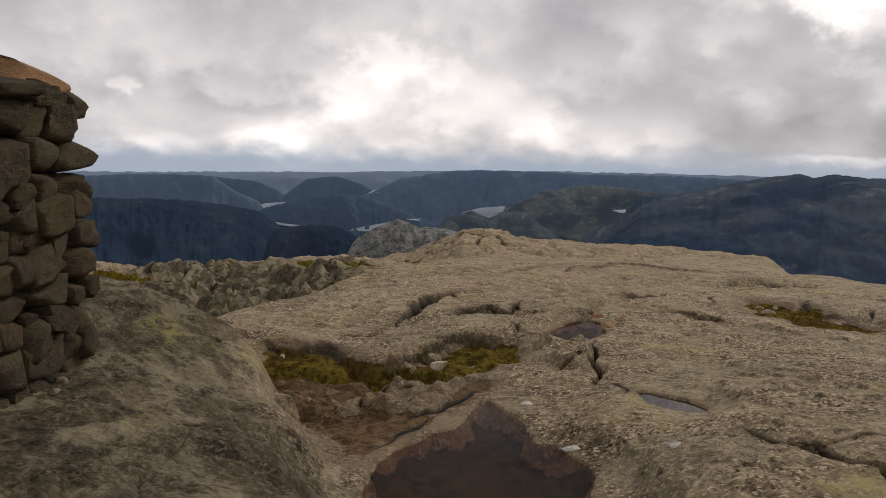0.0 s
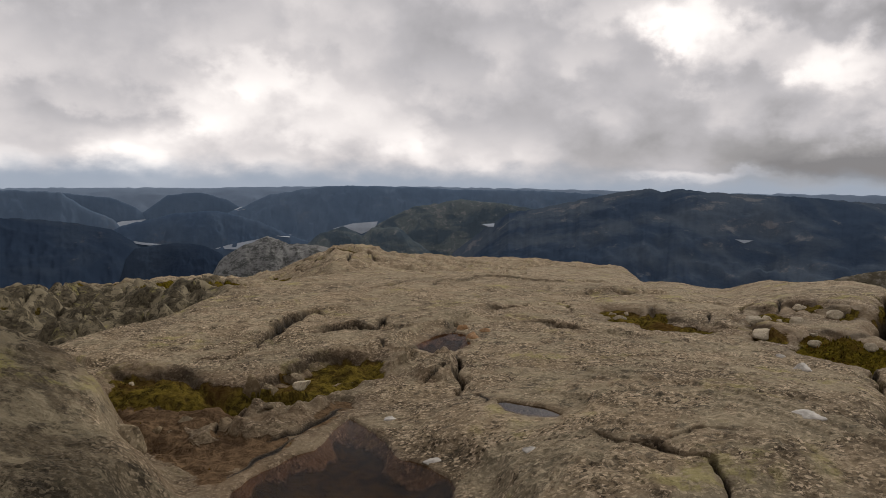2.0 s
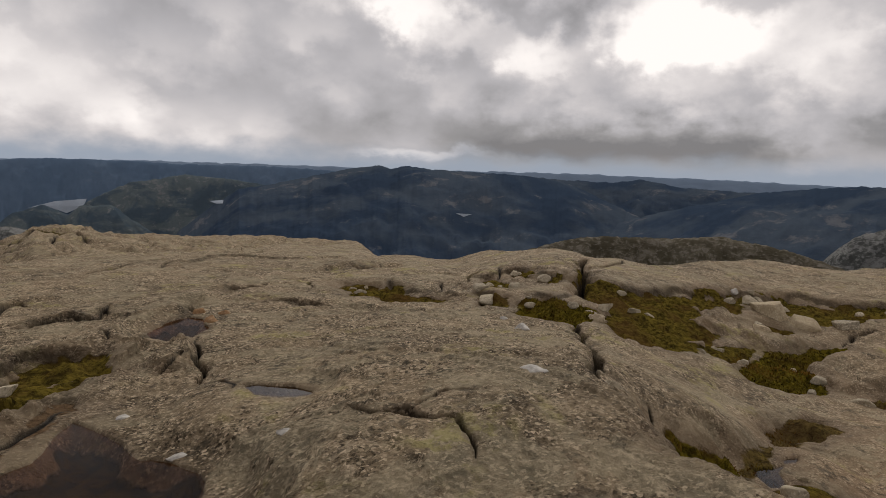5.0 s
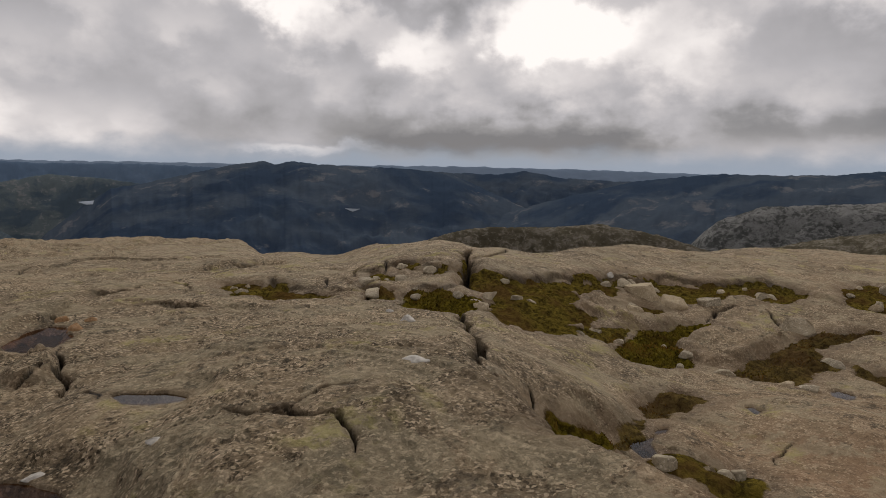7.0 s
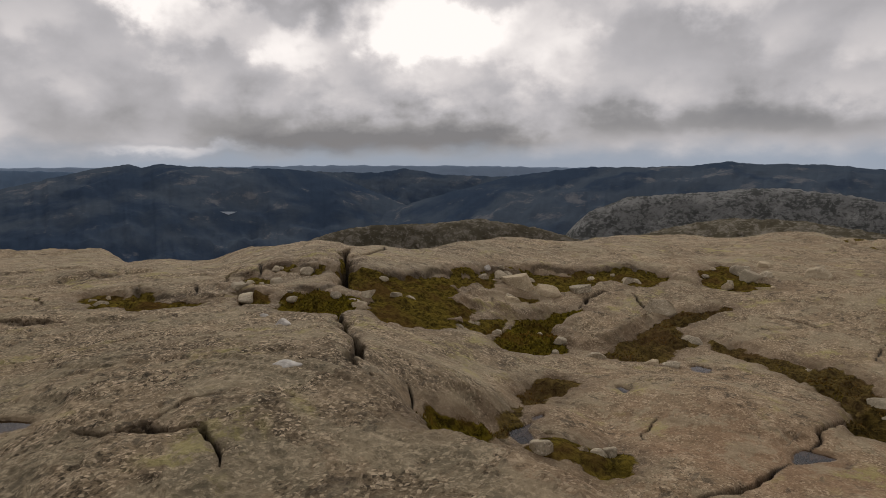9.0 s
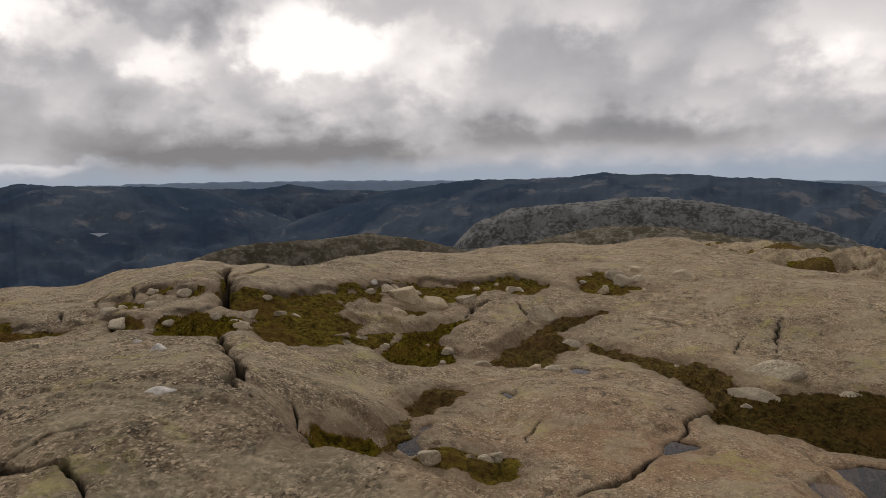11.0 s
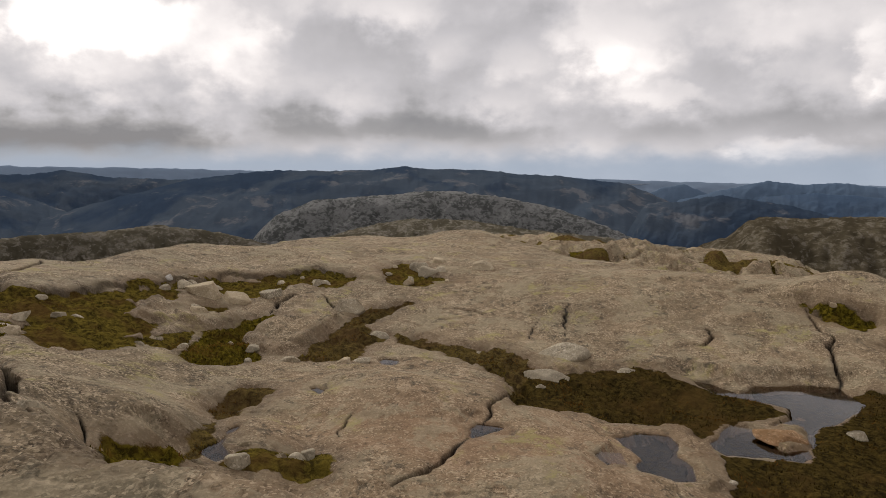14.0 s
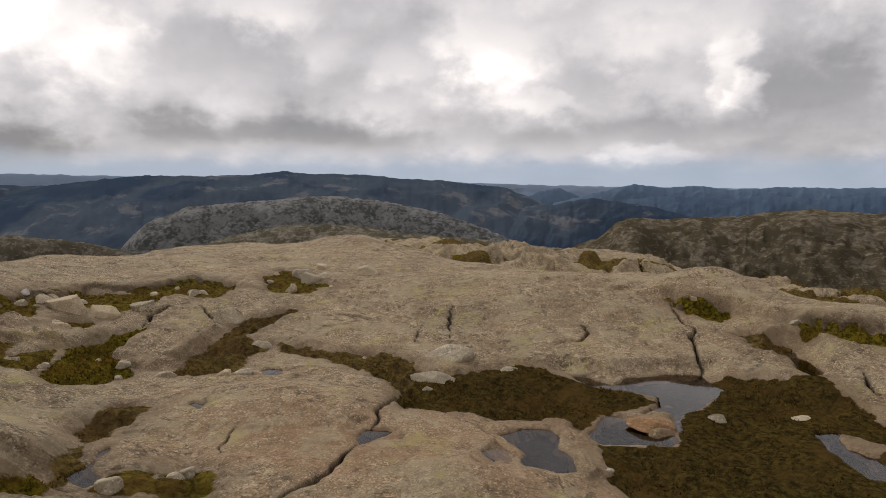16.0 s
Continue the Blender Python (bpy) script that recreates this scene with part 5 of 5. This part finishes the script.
# ---- the dry-stone cairn on its hump ----
def make_cairn():
    cairn = tagged(new("stone_cairn"), "tall dry-stone cairn of rough lichen-grey granite blocks", "cairn")
    base_z = level_at(-1.75, 3.0) - 0.25
    cairn.matrix_world = pose(-1.68, 3.74, base_z, 0, 0, -2.0)
    rng = random.Random(5)
    # x runs into the wall, y from the far corner back towards the camera side
    shapes = [rock_mesh("stone", (1.0, 1.0, 1.0), 100 + k, cairn_stone, 0.8, 3) for k in range(14)]
    orange = rock_mesh("capstone", (1.0, 1.0, 1.0), 77, rusty_stone, 0.3, 3)
    top, z, course = 1.99 - base_z, 0.0, 0

    def lay(x, y, z0, sx, sy, sz, shape, name="stone", lean=10.0):
        ob = new(name, shape)
        ob.parent = cairn
        ob.matrix_basis = pose(x, y, z0, rng.uniform(-lean, lean), rng.uniform(-lean, lean), rng.uniform(-11, 11)) @ Matrix.Diagonal((sx, sy, sz, 1))
        return ob

    while z < top - 0.06:
        tall = rng.uniform(0.11, 0.17)
        if z + tall > top - 0.05:
            tall = top - z
        for face in range(3):
            y = rng.uniform(-0.04, 0.04)
            reach = 2.0
            while y < reach:
                long = rng.uniform(0.12, 0.33)
                high = tall * rng.uniform(0.70, 1.28)
                deep = rng.uniform(0.30, 0.40)
                shape = rng.choice(shapes)
                lay(-0.19 - 0.33 * face + rng.uniform(-0.02, 0.02), -y - long / 2, z + tall / 2 + rng.uniform(-0.028, 0.028),
                    deep * 1.08, long * 1.12, high * 1.12, shape)
                y += long
        z += tall * 0.97
        course += 1
    for k in range(26):
        lay(-0.04 - rng.uniform(0, 0.05), -rng.uniform(0.05, 1.9), rng.uniform(0.1, top - 0.15), 0.10, rng.uniform(0.06, 0.12), rng.uniform(0.05, 0.09), rng.choice(shapes), "chock_stone")
    cap = lay(-0.27, -0.30, top + 0.04, 0.46, 0.46, 0.20, orange, "capstone", 1)
    tagged(cap, "flat rust-orange capstone")
    lay(-0.45, -0.95, top + 0.01, 0.5, 0.45, 0.16, shapes[3], "stone")
    lay(-0.25, -1.40, top + 0.0, 0.45, 0.4, 0.14, shapes[5], "stone")
    for row in range(7):
        for column in range(4):
            lay(-0.18 - 0.24 * column + rng.uniform(-0.04, 0.04), -0.25 - 0.26 * row + rng.uniform(-0.05, 0.05), top - 0.03 + rng.uniform(-0.02, 0.02),
                0.30, 0.32, 0.10, rng.choice(shapes), "stone", 3)
    core = mesh_of("hearting", [(-0.12, -0.15, 0), (-1.0, -0.15, 0), (-1.0, -1.9, 0), (-0.12, -1.9, 0),
                                (-0.14, -0.2, top - 0.02), (-0.95, -0.2, top - 0.02), (-0.95, -1.85, top - 0.02), (-0.14, -1.85, top - 0.02)],
                   [(0, 1, 2, 3), (7, 6, 5, 4), (0, 4, 5, 1), (1, 5, 6, 2), (2, 6, 7, 3), (3, 7, 4, 0)], cairn_stone, False)
    inner = new("hearting", core)
    inner.parent = cairn


make_cairn()


# ---- hills, mountains and water below the summit ----
def hill(name, material, away, front, behind, label, *crest):
    """A hill whose skyline passes through the given bearings and heights (degrees), away metres off, with a slope before and behind it."""
    knots = np.array(crest)
    seed = int(away + 7 * knots[0, 0] + 500)
    # both ends run down to lower ground
    (a0, e0), (a1, e1) = knots[0], knots[-1]
    knots = np.vstack([(a0 - 1.6, e0 - 2.6), (a0 - 0.5, e0 - 0.55), knots, (a1 + 0.5, e1 - 0.55), (a1 + 1.6, e1 - 2.6)])
    span = knots[-1, 0] - knots[0, 0]
    na = int(min(max(span / 0.08, 80), 560))
    az = np.linspace(knots[0, 0], knots[-1, 0], na)
    arc = np.radians(az) * away
    unit = max(front, 0.12 * away)
    # even out the corners of the skyline, then roughen it
    el = np.interp(az, knots[:, 0], knots[:, 1])
    soft = max(int(0.14 / (az[1] - az[0])), 1)
    el = np.convolve(np.pad(el, soft, mode="edge"), np.ones(2 * soft + 1) / (2 * soft + 1), mode="valid")
    rough = (0.05 if away < 1000 else 0.04) * fractal(az * 2.0, az * 0 + seed, 5, seed, 0.6)
    crest_z = 1.65 + away * np.tan(np.radians(el + rough))
    deep = max(0.16 * away, 30.0)
    s = np.r_[-np.linspace(1, 0, 64) ** 1.15, np.linspace(0, 1, 10)[1:]]
    ss, aa = np.meshgrid(s, az, indexing="ij")
    cz = np.broadcast_to(crest_z, ss.shape)
    run = np.where(ss < 0, ss * front, ss * behind)
    u, v = np.radians(aa) * away / (0.30 * unit), run / (0.30 * unit)
    gully = np.abs(fractal(u, v * 0.8, 5, seed + 3, 0.55))
    blocks = fractal(u * 3.1, v * 3.1, 4, seed + 5, 0.6)
    fall = np.abs(ss) ** 1.35
    fade = ease(np.abs(ss), 0.0, 0.22)
    z = cz - deep * fall - fade * ((0.15 if away < 1000 else 0.10) * deep * gully * (0.3 + fall) - (0.055 if away < 1000 else 0.02) * deep * blocks)
    r = away + run + fade * (0.08 if away < 1000 else 0.025) * front * fractal(u * 0.8, v * 0.8, 3, seed + 9)
    a = np.radians(aa)
    verts = np.stack([r * np.sin(a), r * np.cos(a), z], -1).reshape(-1, 3)
    ns = len(s)
    k = np.arange(ns * na).reshape(ns, na)
    quads = np.stack([k[:-1, :-1], k[:-1, 1:], k[1:, 1:], k[1:, :-1]], -1).reshape(-1, 4)
    ob = new(name, mesh_of(name, verts.tolist(), quads.tolist(), material))
    return tagged(ob, label, "hill" if away < 1600 else "mountain", kind="structure")


def lake(name, *shore):
    me = mesh_of(name, shore, [range(len(shore))], far_water)
    return tagged(new(name, me), {"fjord_water": "pale arm of the fjord far below", "mountain_lake": "small pale lake on the mountainside",
                                  "sea_water": "bright strip of sea below the clouds"}[name], "water", kind="structure")


hill("backdrop", horizon_haze_land, 4650, 600, 60, "faint blue line of land along the horizon",
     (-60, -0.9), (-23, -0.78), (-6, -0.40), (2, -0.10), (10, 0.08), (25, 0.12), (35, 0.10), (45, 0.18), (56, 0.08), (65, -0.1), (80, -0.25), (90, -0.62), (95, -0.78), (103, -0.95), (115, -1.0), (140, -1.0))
hill("distant_mountain", mountain_far_haze, 4300, 260, 200, "blue hazy distant mountain with a rounded top",
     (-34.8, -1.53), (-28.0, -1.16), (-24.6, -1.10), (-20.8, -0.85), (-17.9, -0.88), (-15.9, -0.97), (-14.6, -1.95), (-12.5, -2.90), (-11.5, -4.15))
hill("distant_mountain", mountain_far_haze, 4450, 200, 150, "blue hazy distant mountain sloping to a fjord",
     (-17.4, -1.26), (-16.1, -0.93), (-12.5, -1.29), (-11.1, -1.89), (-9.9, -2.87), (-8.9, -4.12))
hill("distant_mountain", mountain_far_haze, 4450, 200, 150, "low blue distant hill behind the fjord",
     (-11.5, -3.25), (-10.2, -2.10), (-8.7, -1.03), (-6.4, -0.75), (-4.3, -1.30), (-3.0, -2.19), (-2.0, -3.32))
hill("distant_mountain", mountain_far_haze, 4400, 450, 200, "long blue distant mountain ridge",
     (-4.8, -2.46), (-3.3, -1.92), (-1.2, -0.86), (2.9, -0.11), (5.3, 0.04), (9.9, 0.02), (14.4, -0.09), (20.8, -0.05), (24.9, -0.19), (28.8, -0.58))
hill("wooded_hill", mountain_blue_haze, 3600, 350, 300, "dark blue wooded hill between two fjord arms",
     (-13.7, -4.39), (-12.0, -3.39), (-8.3, -2.43), (-5.3, -2.14), (-2.2, -2.91), (0.5, -4.10), (3.1, -5.06))
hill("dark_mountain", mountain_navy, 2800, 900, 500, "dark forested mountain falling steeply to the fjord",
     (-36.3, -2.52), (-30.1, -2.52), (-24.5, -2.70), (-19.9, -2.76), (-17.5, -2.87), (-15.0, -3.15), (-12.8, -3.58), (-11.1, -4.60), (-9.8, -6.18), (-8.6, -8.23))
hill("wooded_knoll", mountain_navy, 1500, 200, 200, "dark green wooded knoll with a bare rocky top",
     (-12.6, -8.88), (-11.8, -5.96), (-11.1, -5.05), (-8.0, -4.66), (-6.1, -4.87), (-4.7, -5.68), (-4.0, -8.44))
hill("rocky_knoll", rock_far, 600, 120, 100, "grey rocky knoll with patches of scrub",
     (-6.1, -8.46), (-5.0, -6.05), (-3.4, -4.97), (-1.3, -4.14), (0.3, -4.75), (2.7, -4.84), (4.5, -5.25), (7.8, -6.30), (10.7, -8.04))
hill("low_hill", mountain_green, 3000, 300, 200, "small dark twin hills beside the fjord",
     (0.4, -6.05), (2.6, -4.00), (4.7, -3.29), (6.3, -4.04), (7.0, -3.37), (9.1, -3.26), (10.5, -4.36), (12.4, -5.66), (13.4, -7.45))
hill("green_hill", mountain_green, 3800, 380, 250, "grey green hill with meadows at its foot",
     (6.4, -4.03), (7.6, -2.98), (10.3, -1.61), (14.2, -0.90), (17.5, -1.12), (20.1, -1.52), (25.0, -1.98))
hill("broad_mountain", mountain_dark, 2600, 1100, 500, "broad dark mountain with bare brownish slabs and two small tops",
     (13.9, -5.13), (16.5, -3.07), (18.3, -1.90), (21.0, -1.37), (23.3, -0.85), (26.5, -0.06), (29.2, 0.35), (30.2, 0.06), (31.5, 0.37), (33.4, 0.16), (37.5, 0.01), (41.1, -0.10), (44.7, -0.62), (50.3, -3.02))
hill("dark_mountain", mountain_dark, 3300, 900, 300, "dark forested upland with a low pyramid top",
     (30.8, -0.29), (33.4, -0.07), (39.8, -0.05), (44.4, -0.34), (48.1, -0.41), (50.4, -0.10), (53.1, -0.59), (58.0, -0.81), (62.2, -0.54), (66.3, -0.20), (70.1, -0.12))
hill("long_mountain", mountain_dark, 2400, 1100, 500, "long dark grey mountain ridge with a small summit knob",
     (45.8, -4.47), (52.0, -2.61), (58.6, -0.87), (62.8, -0.29), (65.5, -0.05), (70.1, -0.11), (73.4, 0.03), (75.7, 0.32), (77.5, 0.07), (81.9, 0.05), (85.0, -0.30), (88.0, -0.42), (93.6, -1.03), (95.9, -2.00), (97.7, -2.68), (99.5, -3.47), (101.6, -4.48), (104.6, -5.82))
hill("cliff_hill", rock_far, 420, 90, 160, "grey bare rock hill with a steep cliff end",
     (63.1, -6.01), (63.6, -5.33), (64.5, -4.42), (65.4, -3.60), (68.2, -2.49), (72.9, -2.13), (76.6, -1.80), (79.3, -1.68), (83.7, -2.16), (88.0, -3.05), (92.1, -4.44), (95.3, -5.84))
hill("rocky_knoll", heath_far, 130, 30, 40, "brown rocky knoll below the summit plateau",
     (40.8, -6.46), (43.0, -5.67), (45.8, -4.89), (48.6, -4.68), (51.9, -4.65), (54.1, -4.46), (56.3, -4.22), (59.0, -4.61), (61.7, -5.05), (64.0, -5.71), (67.2, -6.79))
hill("heath_hill", heath_far, 170, 60, 60, "brown green heath saddle with a rounded top",
     (66.9, -6.28), (71.1, -4.88), (74.1, -4.28), (76.3, -4.00), (80.8, -4.05), (84.5, -4.63), (88.3, -5.01), (92.0, -5.32), (96.2, -5.79), (98.5, -5.93), (102.1, -6.98))
hill("heath_hill", heath_rock, 130, 75, 60, "broad rocky hill covered with brown heath",
     (95.7, -7.82), (98.5, -6.02), (101.1, -4.97), (102.4, -3.81), (103.3, -3.39), (106.3, -3.42), (111.2, -3.10), (113.5, -2.75), (116.5, -2.47), (118.6, -2.58), (120.9, -2.71), (125.1, -2.87))
hill("dark_mountain", mountain_dark, 1500, 300, 200, "dark wooded ridge with steep cliffs",
     (95.2, -2.52), (97.7, -2.37), (98.8, -2.09), (100.6, -1.84), (102.8, -2.14), (105.0, -2.43), (107.1, -2.97), (109.6, -3.66), (112.5, -5.07))
hill("distant_mountain", mountain_blue_haze, 2900, 600, 300, "blue grey ridge below the distant mountains",
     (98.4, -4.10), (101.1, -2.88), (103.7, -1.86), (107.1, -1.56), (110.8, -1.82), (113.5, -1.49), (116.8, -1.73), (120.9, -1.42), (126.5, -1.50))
hill("distant_mountain", mountain_far_haze, 4100, 300, 200, "small blue distant hill by the sea",
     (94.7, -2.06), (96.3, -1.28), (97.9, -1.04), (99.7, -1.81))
hill("distant_mountain", mountain_far_haze, 3900, 400, 250, "long blue distant mountains under the clouds",
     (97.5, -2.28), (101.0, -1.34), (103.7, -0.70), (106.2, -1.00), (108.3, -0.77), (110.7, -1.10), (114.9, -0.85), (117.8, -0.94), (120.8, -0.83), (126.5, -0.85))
lake("fjord_water", (-973, 4242, -250.0), (-911, 4302, -231.1), (-790, 4353, -220.2), (-820, 4274, -241.3), (-908, 4256, -273.3))
lake("fjord_water", (-685, 3453, -275.9), (-638, 3467, -284.3), (-559, 3444, -289.2), (-608, 3455, -296.7), (-671, 3454, -289.7))
lake("fjord_water", (-321, 3446, -309.3), (-261, 3460, -292.3), (-123, 3513, -267.9), (-94, 3514, -281.6), (-232, 3450, -313.3))
lake("fjord_water", (-44, 3558, -255.0), (34, 3612, -251.3), (26, 3577, -263.6))
lake("fjord_water", (279, 4207, -256.6), (397, 4191, -222.2), (548, 4172, -207.4), (527, 4131, -242.8), (448, 4144, -282.6), (360, 4148, -247.7))
lake("fjord_water", (-300, 4416, -158.2), (-259, 4440, -140.2), (-226, 4365, -151.2), (-275, 4371, -163.1))
lake("mountain_lake", (720, 2512, -129.6), (754, 2455, -123.4), (740, 2418, -133.5), (732, 2461, -136.4))
lake("mountain_lake", (1265, 1763, -125.9), (1319, 1753, -128.6), (1289, 1754, -136.6))
lake("sea_water", (4582, -279, -83.1), (4607, -529, -75.8), (4584, -685, -86.2), (4549, -614, -103.9), (4614, -419, -98.3))
